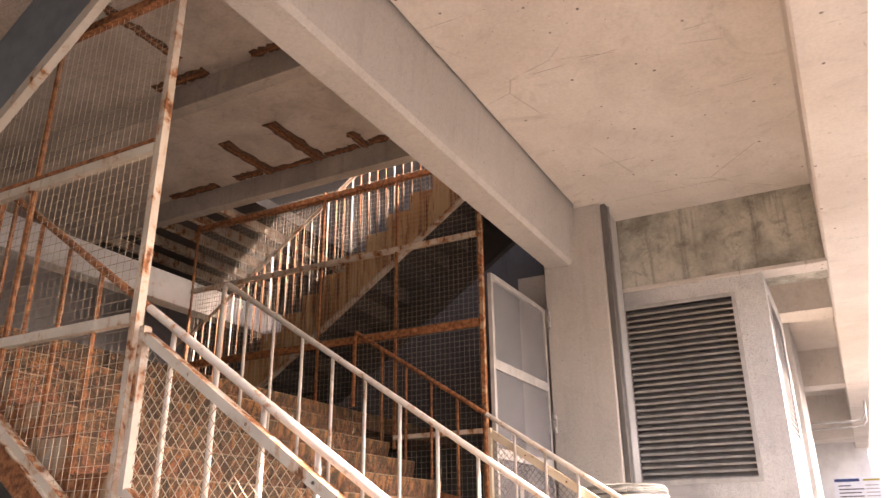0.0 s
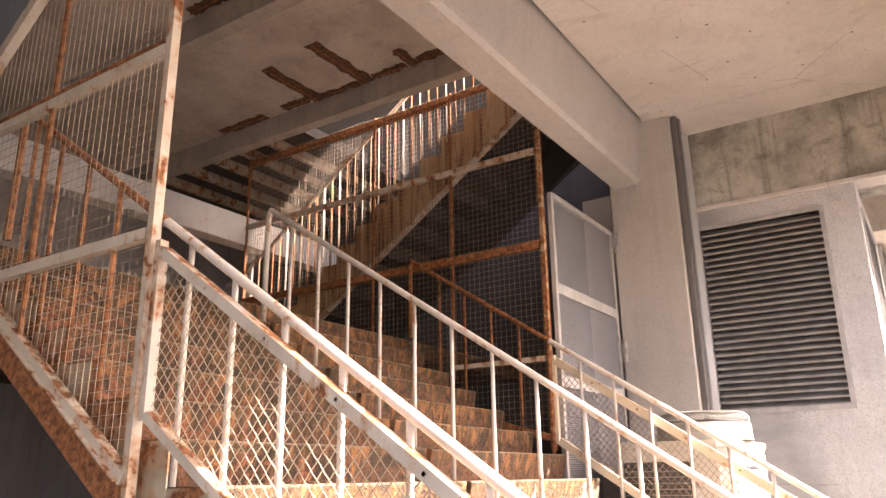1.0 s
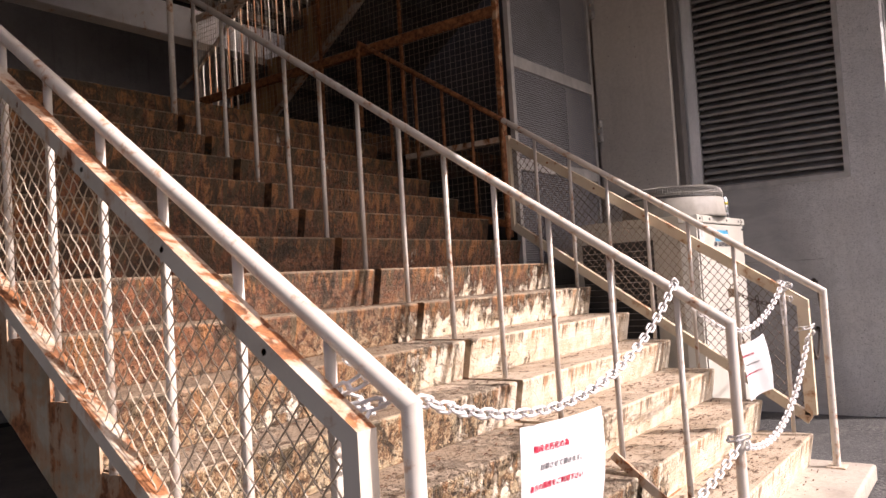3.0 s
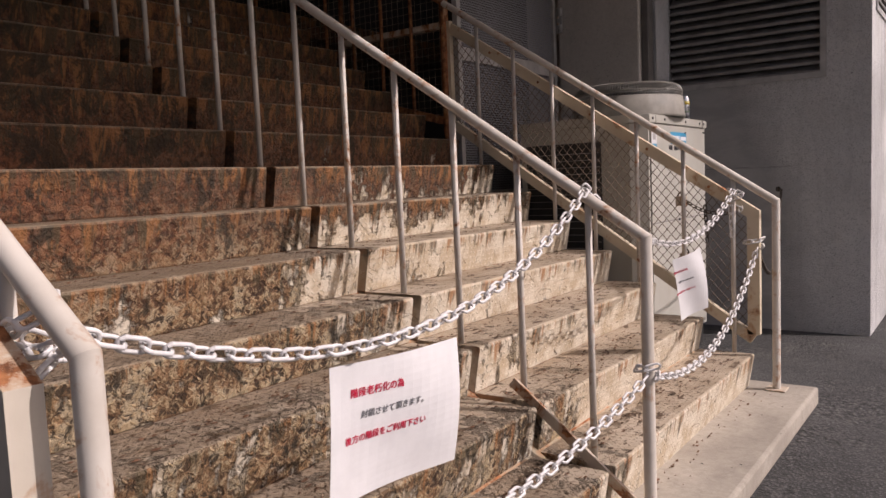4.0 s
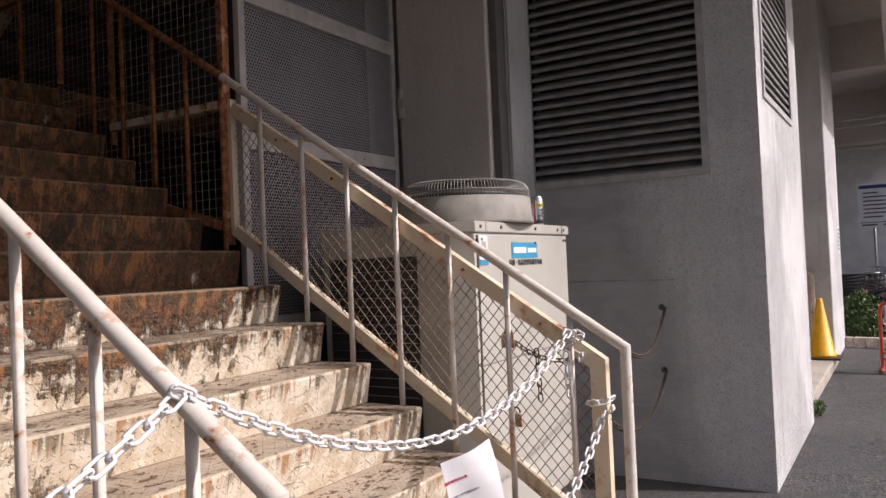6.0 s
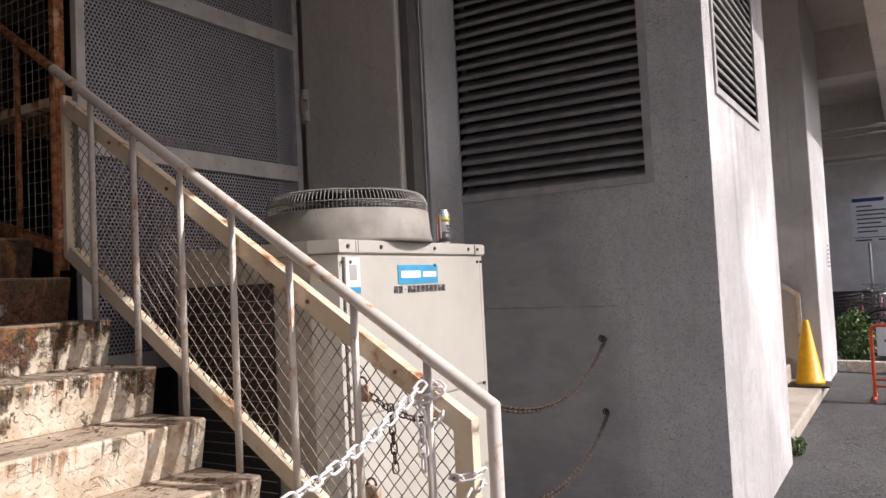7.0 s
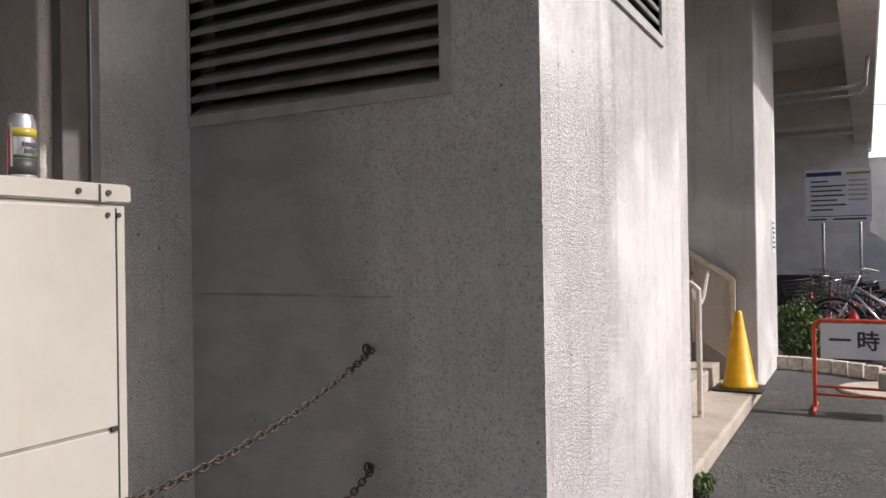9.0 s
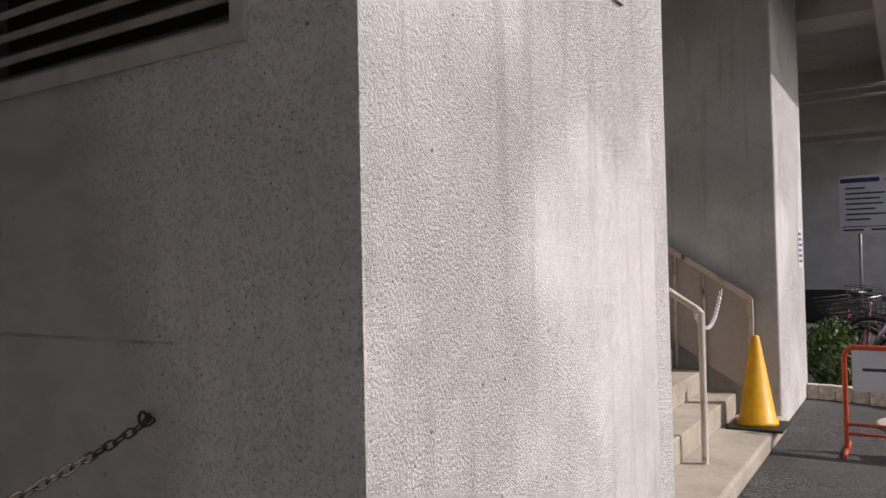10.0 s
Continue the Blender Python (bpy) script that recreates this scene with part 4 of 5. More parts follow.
ac = thing("air_conditioner", "ivory outdoor air conditioner cabinet with a round top fan", "air conditioner")
CH = 0.10
body = [(AX1 - CH, AY0), (AX1, AY0 + 0.045), (AX1, AY1), (AX0, AY1), (AX0, AY0)]
part("body", prism(body, "z", AZ0, AZ1), M_ac, ac)
lid = [(AX1 - CH + 0.002, AY0 - 0.012), (AX1 + 0.012, AY0 + 0.04), (AX1 + 0.012, AY1 + 0.012), (AX0 - 0.01, AY1 + 0.012), (AX0 - 0.01, AY0 - 0.012)]
bm = prism(lid, "z", AZ1 + 0.002, AZ1 + 0.055)
bmesh.ops.bevel(bm, geom=[e for e in bm.edges if abs(e.verts[0].co.z - e.verts[1].co.z) < 0.01], offset=0.005, segments=2, affect="EDGES")
part("lid", bm, M_ac, ac)
for y in (AY0 + 0.15, AY1 - 0.09):
    part("lid_joint", box(AX1 + 0.0122, AX1 + 0.0132, y, y + 0.005, AZ1 + 0.004, AZ1 + 0.052), M_dark, ac)
    part("lid_clip", box(AX1 + 0.0122, AX1 + 0.0150, y + (0.006 if y > 7 else -0.012), y + (0.018 if y > 7 else -0.001), AZ1 + 0.004, AZ1 + 0.052, 0.001), M_ac, ac)
part("side_seam", box(AX1 + 0.0005, AX1 + 0.0025, AY0 + 0.066, AY0 + 0.071, 0.2, AZ1 - 0.01), M_dark, ac)
part("side_seam", box(AX1 + 0.0005, AX1 + 0.0025, AY1 - 0.031, AY1 - 0.026, 0.2, AZ1 - 0.01), M_dark, ac)
part("front_panel", box(AX1 + 0.001, AX1 + 0.007, AY0 + 0.075, AY1 - 0.035, 0.954, AZ1 - 0.01, 0.002), M_ac, ac)
part("lower_panel", box(AX1 + 0.001, AX1 + 0.007, AY0 + 0.075, AY1 - 0.035, 0.2, 0.945, 0.002), M_ac, ac)
part("panel_seam", box(AX1 + 0.0005, AX1 + 0.004, AY0 + 0.075, AY1 - 0.035, 0.9455, 0.9535), M_slat, ac)
for y in (AY0 + 0.55, AY1 - 0.06):
    part("panel_clip", box(AX1 + 0.007, AX1 + 0.014, y, y + 0.02, 0.942, 0.957, 0.002), M_dark, ac)
part("base", box(AX0 + 0.02, AX1 - 0.02, AY0 + 0.02, AY1 - 0.02, PAD - 0.09, AZ0 - 0.002), M_dark, ac)
# Dark sheet on the closed side, in place of the coil opening's inner shade.
part("side_grille", box(-2.36, -1.83, AY0 - 0.006, AY0 - 0.002, 0.45, 1.47), M_dark, ac, "dark sheet standing in for the shaded coil opening")
for k in range(22):
    z = 0.50 + 0.043 * k
    part("grille_wire", sweep([(-2.35, AY0 - 0.012, z), (-1.84, AY0 - 0.012, z)], 0.002, 4), M_slat, ac)
SC = (-1.86, 6.88)
part("fan_shroud", lathe([(0.372, 0), (0.372, 0.015), (0.366, 0.04), (0.358, 0.135), (0.35, 0.14), (0.325, 0.14)], 48, (*SC, AZ1 + 0.056)), M_shroud, ac)
# Black disc under the guard stands in for the shaded fan well.
part("fan_shade", lathe([(0.31, 0), (0.31, 0.02)], 32, (*SC, AZ1 + 0.197)), M_black, ac)
gr = part("fan_guard", lathe([(0.05, 0), (0.06, 0.012), (0.05, 0.02)], 20, (*SC, AZ1 + 0.282)), M_acdark, ac)
for k in range(130):
    a = 2 * math.pi * k / 130
    c, s = math.cos(a), math.sin(a)
    pts = [(SC[0] + c * r, SC[1] + s * r, AZ1 + 0.056 + z) for r, z in ((0.352, 0.13), (0.354, 0.178), (0.338, 0.208), (0.295, 0.226), (0.06, 0.232))]
    part("guard_wire", sweep(pts, 0.0022, 4), M_acdark, gr)
for r, z in ((0.355, 0.170), (0.325, 0.216), (0.24, 0.228), (0.15, 0.230)):
    part("guard_ring", sweep([(SC[0] + r * math.cos(2 * math.pi * k / 40), SC[1] + r * math.sin(2 * math.pi * k / 40), AZ1 + 0.056 + z) for k in range(40)], 0.003, 4, closed=True), M_acdark, gr)
for y in (AY0 + 0.09, AY0 + 0.3, AY0 + 0.7, AY0 + 1.0, AY1 - 0.06):
    part("screw", sweep([(AX1 + 0.012, y, AZ1 + 0.03), (AX1 + 0.017, y, AZ1 + 0.03)], 0.008, 8), M_dark, ac)
for y, z in ((AY0 + 0.06, AZ1 - 0.03), (AY0 + 0.105, AZ1 - 0.03), (AY1 - 0.025, AZ1 - 0.03), (AY1 - 0.06, AZ1 - 0.03), (AY0 + 0.7, AZ1 - 0.045)):
    part("screw", sweep([(AX1 + 0.006, y, z), (AX1 + 0.012, y, z)], 0.007, 8), M_dark, ac)
TY = Matrix(((0, 0, 1, 0), (1, 0, 0, 0), (0, 1, 0, 0), (0, 0, 0, 1)))  # letters upright, facing +x


def face_x(x, y, z):
    return Matrix.Translation((x, y, z)) @ TY


lab = part("maker_label", box(AX1 + 0.008, AX1 + 0.010, 6.785, 7.09, 1.443, 1.522), M_blue, ac, "blue label with pale bars")
part("label_bar", box(AX1 + 0.0105, AX1 + 0.0115, 6.805, 6.95, 1.468, 1.498), M_board, lab)
part("label_bar", box(AX1 + 0.0105, AX1 + 0.0115, 6.97, 7.075, 1.470, 1.494), M_board, lab)
letters("荷捌・商品管理事務室系統", 0.0335, M_ink, ac, face_x(AX1 + 0.0085, 6.95, 1.418), bold=0.012)
stk = part("sticker", box(AX1 + 0.008, AX1 + 0.0095, 6.448, 6.532, 1.415, 1.552), M_paper, ac, "torn white sticker with a blue band")
part("sticker_band", box(AX1 + 0.0098, AX1 + 0.0105, 6.448, 6.532, 1.415, 1.440), M_blue, stk)
part("sticker_mark", box(AX1 + 0.0098, AX1 + 0.0105, 6.468, 6.512, 1.465, 1.525), M_frame, stk)

can = thing("drink_can", "silver drink can with yellow citrus print", "drink can")
cz = AZ1 + 0.055
cxx, cyy = -1.60, 7.262
part("body", lathe([(0.026, 0), (0.033, 0.006), (0.033, 0.145), (0.026, 0.16), (0.026, 0.165), (0.023, 0.162)], 24, (cxx, cyy, cz)), M_can, can)
part("citrus_print", lathe([(0.0333, 0.105), (0.0333, 0.128)], 24, (cxx, cyy, cz)), M_lime, can)
part("dark_print", lathe([(0.0333, 0.01), (0.0333, 0.05)], 24, (cxx, cyy, cz)), M_ink, can)
part("band_print", lathe([(0.0334, 0.052), (0.0334, 0.06)], 24, (cxx, cyy, cz)), M_leaf, can)
for w, z in ((0.017, 0.086), (0.013, 0.070)):
    part("print_bar", box(cxx + 0.029, cxx + 0.0345, cyy - w, cyy + w, cz + z - 0.005, cz + z + 0.005), M_ink, can)
for a0, z0, z1, mat in ((-2.05, 0.012, 0.10, M_paper), (-1.75, 0.02, 0.125, M_red), (-1.45, 0.03, 0.14, M_paper)):
    strip = bmesh.new()
    q = [[strip.verts.new((cxx + 0.0339 * math.cos(a0 + 0.07 * k), cyy + 0.0339 * math.sin(a0 + 0.07 * k), cz + z)) for z in (z0, z1)] for k in range(4)]
    for a, b in zip(q, q[1:]):
        strip.faces.new((a[0], b[0], b[1], a[1]))
    part("side_print", strip, mat, can)

# ---- chains and notices ----


def link_mesh(name, length, width, r, material):
    pts = []
    for k in range(12):
        a = 2 * math.pi * k / 12
        pts.append(((length / 2 - width / 2) * (1 if math.cos(a) > 0 else -1) + width / 2 * math.cos(a), width / 2 * math.sin(a), 0))
    bm = sweep(pts, r, 5, closed=True)
    me = bpy.data.meshes.new(name)
    bm.to_mesh(me)
    bm.free()
    me.materials.append(material)
    return me


def hang(p, q, sag, n=60):
    p, q = Vector(p), Vector(q)
    return [p.lerp(q, k / n) - Vector((0, 0, 4 * sag * (k / n) * (1 - k / n))) for k in range(n + 1)]


def chain(name, label, me, paths, pitch):
    ob = thing(name, label, "chain")
    for pts in paths:
        run, k = 0.0, 0
        seg = [(a, b, (b - a).length) for a, b in zip(pts, pts[1:])]
        total = sum(s[2] for s in seg)
        while run < total - 1e-6:
            left = run
            for a, b, d in seg:
                if left <= d:
                    break
                left -= d
            x = (b - a).normalized()
            up = Vector((0, 0, 1)) if abs(x.z) < 0.9 else Vector((0, 1, 0))
            y = up.cross(x).normalized()
            z = x.cross(y)
            spin = radians(35 if k % 2 else 125)
            y2, z2 = y * math.cos(spin) + z * math.sin(spin), z * math.cos(spin) - y * math.sin(spin)
            o = new("link", me)
            o.parent = ob
            o.matrix_basis = Matrix.Translation(a + x * left) @ Matrix((x, y2, z2)).transposed().to_4x4()
            run += pitch
            k += 1
    return ob


WL = link_mesh("link", 0.052, 0.026, 0.0042, M_chain)
A0 = (-0.85, 2.47, 1.068)
A1 = (-0.95, 4.27, 1.215)
A2 = (-0.955, 6.07, 1.16)
wrap = [[Vector((-0.965 + 0.036 * math.cos(a), y + 0.03 * math.sin(a), z + 0.012 * a)) for a in [0.7 * k for k in range(13)]] for y, z in ((FAR, 1.05), (2.46, 1.02))]
chain("white_chain", "white plastic chain strung between the handrails", WL,
      [hang(A0, A1, 0.208), hang(A1, A2, 0.235), hang((-0.99, 2.45, 1.04), A0, 0.01), *wrap, hang((-0.97, 6.06, 1.05), (-0.96, 6.05, 0.90), 0.0)], 0.041)
B1 = (-0.755, 4.29, 0.60)
B2 = (-0.855, 6.12, 0.84)
ring = [[Vector((XEND + 0.03 * math.cos(a), MID + 0.03 * math.sin(a), 0.60 + 0.006 * a)) for a in [0.8 * k for k in range(9)]],
        [Vector((-0.875 + 0.04 * math.cos(a), 6.15 + 0.04 * math.sin(a), 0.85 + 0.006 * a)) for a in [0.8 * k for k in range(9)]]]
chain("white_chain_low", "white plastic chain strung low across the stair foot", WL, [hang((-0.82, 2.47, 0.62), B1, 0.12), hang(B1, B2, 0.20), *ring], 0.041)
IL = link_mesh("link", 0.036, 0.019, 0.0028, M_iron)
chain("iron_chain", "rusty iron chain from handrail to wall", IL, [hang((-0.765, 6.12, 1.085), (-1.17, WY - 0.01, 1.10), 0.135)], 0.029)
chain("iron_chain_low", "rusty iron chain hanging low from the wall", IL, [hang((-0.85, 6.17, 0.80), (-1.18, WY - 0.01, 0.70), 0.165)], 0.029)
chain("lock_chain", "short rusty chain holding a padlock", IL, [hang((-1.25, 6.18, 1.10), (-1.0, 6.18, 1.03), 0.03), hang((-1.12, 6.12, 1.06), (-1.11, 6.12, 0.86), 0.0)], 0.029)
for z in (1.10, 0.705):
    eye = thing("wall_eye", "rusty eye bolt in the concrete wall", "eye bolt")
    part("ring", sweep([(-1.19 + 0.016 * math.cos(0.7 * k), WY - 0.02, z + 0.016 * math.sin(0.7 * k)) for k in range(9)], 0.004, 5, closed=True), M_iron, eye)
    part("plate", lathe([(0.012, 0), (0.012, 0.004)], 12), M_iron, eye).matrix_basis = Matrix.Translation((-1.19, WY - 0.005, z)) @ pose(0, 0, 0, 90)
for x, z in ((-1.27, 1.10), (-1.25, 0.78)):
    lock = thing("padlock", "small rusty padlock on the wire panel", "padlock")
    part("body", box(x - 0.03, x + 0.03, 6.165, 6.19, z - 0.03, z + 0.025, 0.005), M_worn, lock)
    part("shackle", sweep([(x + 0.018 * math.cos(a), 6.178, z + 0.026 + 0.022 * math.sin(a)) for a in [math.pi * k / 8 for k in range(9)]], 0.004, 6), M_iron, lock)


def notice(name, label, w, h, m, lines, bold=0.02):
    """A laminated sheet, slightly curled, that hangs from the chain; its own plane is y across, z up."""
    ob = thing(name, label, "notice", "paper notices")
    bm = bmesh.new()
    bmesh.ops.create_grid(bm, x_segments=14, y_segments=18, size=0.5)
    for v in bm.verts:
        u, s = v.co.x, v.co.y
        v.co = Vector((0.008 * math.sin(5 * u + 3 * s) + 0.010 * math.sin(3.3 * s + 1), u * w, s * h))
    ex = bmesh.ops.extrude_face_region(bm, geom=bm.faces[:])
    bmesh.ops.translate(bm, verts=[v for v in ex["geom"] if isinstance(v, bmesh.types.BMVert)], vec=(-0.001, 0, 0))
    bmesh.ops.recalc_face_normals(bm, faces=bm.faces)
    sheet = part("sheet", bm, M_paper, ob)
    for text, size, z, dy, mat in lines:
        t = letters(text, size, mat, sheet, face_x(0, 0, 0), depth=0.0002, bold=bold)
        for v in t.data.vertices:
            v.co.y, v.co.z = v.co.y + dy, v.co.z + z
            u, s = v.co.y / w, v.co.z / h
            v.co.x += 0.008 * math.sin(5 * u + 3 * s) + 0.010 * math.sin(3.3 * s + 1) + 0.0012
    ob.matrix_basis = m
    return ob


TEXT = [("階段老朽化の為", 0.0205, 0.085, -0.07, M_red), ("封鎖させて頂きます。", 0.0185, 0.035, -0.02, M_faded), ("後方の階段をご利用下さい", 0.0190, -0.015, -0.04, M_red)]
notice("notice", "laminated white paper notice with red and grey lettering", 0.385, 0.30, pose(-0.90, 3.185, 0.745, -1, 4, -6), TEXT)
notice("notice", "small white paper notice with red and grey lettering", 0.172, 0.285, pose(-0.915, 5.225, 0.768, 14, 4, -24),
       [(t, z2 * 0.5, z * 0.95, -0.02 + dy * 0.5, m) for t, z2, z, dy, m in TEXT], 0.008)

def flakes(n, seed):
    """Loose rust flakes and grit lying on the treads and the pad."""
    rng = random.Random(seed)
    v, f = [], []
    for _ in range(n):
        k = rng.choice((0, 1, 1, 2, 2, 3, 3, 4, 5, 6, 7))
        back = rng.random() ** 0.6
        x = nose_x(k) - 0.02 - (RUN - 0.05) * back if k else -0.863 + 0.10 * rng.random() ** 2
        y, z = rng.uniform(2.55, 6.05), PAD + RISE * k + 0.0015
        if abs(y - 4.236) < 0.05:
            continue
        r, a = rng.uniform(0.003, 0.011), rng.uniform(0, 6.28)
        b = len(v)
        m = 5
        for j in range(m):
            e, q = a + 2 * math.pi * j / m, r * rng.uniform(0.5, 1.2)
            v.append((x + q * 0.7 * math.cos(e), y + q * 1.5 * math.sin(e), z + rng.uniform(0.001, 0.004)))
        v.append((x, y, z + 0.006 * rng.random() + 0.002))
        f += [(b + j, b + (j + 1) % m, b + m) for j in range(m)] + [tuple(b + j for j in range(m))[::-1]]
    ob = raw("rust_flakes", v, f, M_spall)
    return tagged(ob, "loose rust flakes and grit on the treads", "debris", kind="stuff")


flakes(1200, 9)

# ---- the next stair and column ----
struct("pavement_next", box(-8, -0.62, 10.3, 13.98, 0.004, 0.13, 0.02), M_kerb, "low concrete pad with a worn kerb edge", "pavement")
struct("column_next", box(-2.6, -0.66, 14.0, 15.85, 0, 4.86, 0.015), M_face, "tall pale concrete column in the sun", "pillar")
nx = thing("next_staircase", "beige concrete stairs beyond the column", "stairs")
for k in range(12):
    part("step", box(-1.0 - 0.264 * k - 0.3, -1.0 - 0.264 * k, 10.4, 13.92, 0.13 + 0.18 * k, 0.13 + 0.18 * (k + 1) - 0.001, 0.01), M_kerb, nx)
nr = thing("next_handrail", "cream pipe handrail of the next stairs", "handrail", "stair handrails")
part("rail", sweep([(-0.86, 12.12, 0.13), (-0.86, 12.12, 1.10), (-0.89, 12.12, 1.13), (-3.2, 12.12, 2.66)], 0.022, 10), M_rail, nr)
for k in range(5):
    x = -1.12 - 0.264 * k
    part("post", sweep([(x, 12.12, 0.31 + 0.18 * k), (x, 12.12, 1.13 + 0.66 * (-0.89 - x))], 0.014, 8), M_rail, nr)
ns = thing("next_side_panel", "beige framed panel beside the next stairs", "panel")
part("sheet", prism([(-0.88, 0.30), (-0.88, 1.08), (-3.0, 2.46), (-3.0, 1.7)], "y", 13.94, 13.97), M_pillar, ns)
part("frame", sweep([(-0.875, 13.92, 0.13), (-0.875, 13.92, 1.10), (-0.90, 13.92, 1.13), (-3.0, 13.92, 2.52)], 0, square=(0.05, 0.035)), M_cream, ns)
for x in (-1.25, -1.5):
    part("bar", sweep([(x, 13.9, 0.5), (x, 13.9, 1.10 + (-0.89 - x) * 0.66)], 0.013, 6), M_cream, ns)
chain("next_chain", "white plastic chain on the next stairs", WL, [hang((-0.9, 12.12, 1.1), (-1.1, 13.9, 1.2), 0.2)], 0.041)

cone = thing("traffic_cone", "yellow plastic traffic cone on a black base", "traffic cone")
CP = (-0.76, 13.45, 0.13)
part("base", box(CP[0] - 0.21, CP[0] + 0.21, CP[1] - 0.21, CP[1] + 0.21, CP[2], CP[2] + 0.02, 0.006), M_black, cone)
part("body", lathe([(0.155, 0.021), (0.155, 0.05), (0.14, 0.06), (0.032, 0.70), (0.024, 0.715), (0.012, 0.716)], 32, CP), M_cone, cone)


def small_cone(x, y):
    c = thing("traffic_cone", "red plastic traffic cone among the bicycles", "traffic cone")
    part("base", box(x - 0.19, x + 0.19, y - 0.19, y + 0.19, 0.0, 0.025, 0.005), M_black, c)
    part("body", lathe([(0.14, 0.026), (0.13, 0.06), (0.03, 0.68), (0.012, 0.70)], 24, (x, y, 0)), M_redcone, c)


small_cone(-0.55, 20.0), small_cone(0.12, 16.9)

# barrier with the board
bar = thing("barrier", "orange pipe barrier with a white board", "barrier")
BY, BX0, BX1 = 13.42, -0.14, 1.12
part("hoop", sweep([(BX0, BY, 0.0), (BX0, BY, 0.72), (BX0 + 0.02, BY, 0.76), (BX0 + 0.06, BY, 0.78), (BX1 - 0.06, BY, 0.78), (BX1 - 0.02, BY, 0.76), (BX1, BY, 0.72), (BX1, BY, 0.0)], 0.018, 10), M_orange, bar)
for z in (0.14, 0.21):
    part("cross_bar", sweep([(BX0, BY, z), (BX1, BY, z)], 0.012, 8), M_orange, bar)
for x in (BX0, BX1):
    part("foot", sweep([(x, BY - 0.25, 0.02), (x, BY + 0.25, 0.02)], 0.016, 8), M_orange, bar)
brd = part("board", box(BX0 + 0.05, BX1 - 0.05, BY - 0.024, BY - 0.019, 0.46, 0.76, 0.002), M_board, bar)
for ch, x in (("一", 0.06), ("時", 0.27), ("利", 0.50), ("用", 0.72)):
    letters(ch, 0.175, M_ink, brd, Matrix.Translation((x, BY - 0.0255, 0.605)) @ pose(0, 0, 0, 90), bold=0.022)
blk = thing("concrete_weight", "grey concrete block weighing down the barrier", "block")
part("block", box(0.34, 0.62, BY - 0.1, BY + 0.1, 0.222, 0.36, 0.012), M_kerb, blk)

# notice board on posts
nb = thing("sign_board", "white notice board on two thin posts", "sign")
part("board", box(-0.54, 0.36, 19.0, 19.03, 1.78, 2.58, 0.004), M_board, nb)
part("header", box(-0.52, -0.04, 18.994, 18.998, 2.49, 2.55), plain("navy_print", (0.03, 0.05, 0.16)), nb)
for k, (a, b) in enumerate(((-0.46, -0.22), (-0.46, 0.02), (-0.46, -0.04), (-0.46, 0.0), (-0.46, -0.1), (-0.46, 0.02), (-0.46, -0.16), (0.05, 0.3), (0.05, 0.3), (0.05, 0.3), (0.05, 0.3), (0.05, 0.3))):
    z = 2.41 - 0.072 * (k if k < 7 else k - 7)
    part("text_bar", box(a, b, 18.994, 18.998, z - 0.011, z + 0.011), M_ink if k < 7 else M_frame, nb)
part("footer", box(-0.52, 0.34, 18.994, 18.998, 1.872, 1.884), M_ink, nb)
part("footer", box(-0.50, -0.25, 18.994, 18.998, 1.82, 1.845), M_ink, nb)
part("footer", box(-0.16, 0.28, 18.994, 18.998, 1.82, 1.845), M_ink, nb)
part("side_header", box(0.02, 0.34, 18.994, 18.998, 2.50, 2.535), M_lime, nb)
for x in (-0.3, 0.2):
    part("post", sweep([(x, 19.05, 0), (x, 19.05, 2.4)], 0.022, 8), M_zinc, nb)
ps = thing("wall_poster", "small printed poster on the sunlit column", "poster")
part("sheet", box(-0.659, -0.656, 15.4, 15.7, 1.36, 1.75), M_board, ps)
for k in range(6):
    part("text_bar", box(-0.6555, -0.655, 15.43, 15.67 - 0.03 * (k % 3), 1.41 + 0.055 * k, 1.435 + 0.055 * k), M_ink, ps)

# planter kerb and bush
pl = thing("planter_edging", "low pale brick edging round a planting bed", "edging")
for k in range(9):
    a = k / 8
    x, y = -0.62 + 1.25 * a, 15.75 - 0.75 * a * a
    o = part("brick", box(-0.075, 0.075, -0.05, 0.05, 0, 0.15, 0.008), M_brick, pl)
    o.matrix_basis = pose(x, y, 0, 0, 0, -35 * a)
sl = thing("stone_slab", "flat round concrete cover on the asphalt", "cover")
part("disc", lathe([(0.45, 0.002), (0.45, 0.022), (0.43, 0.028)], 32, (0.45, 14.6, 0)), M_kerb, sl)


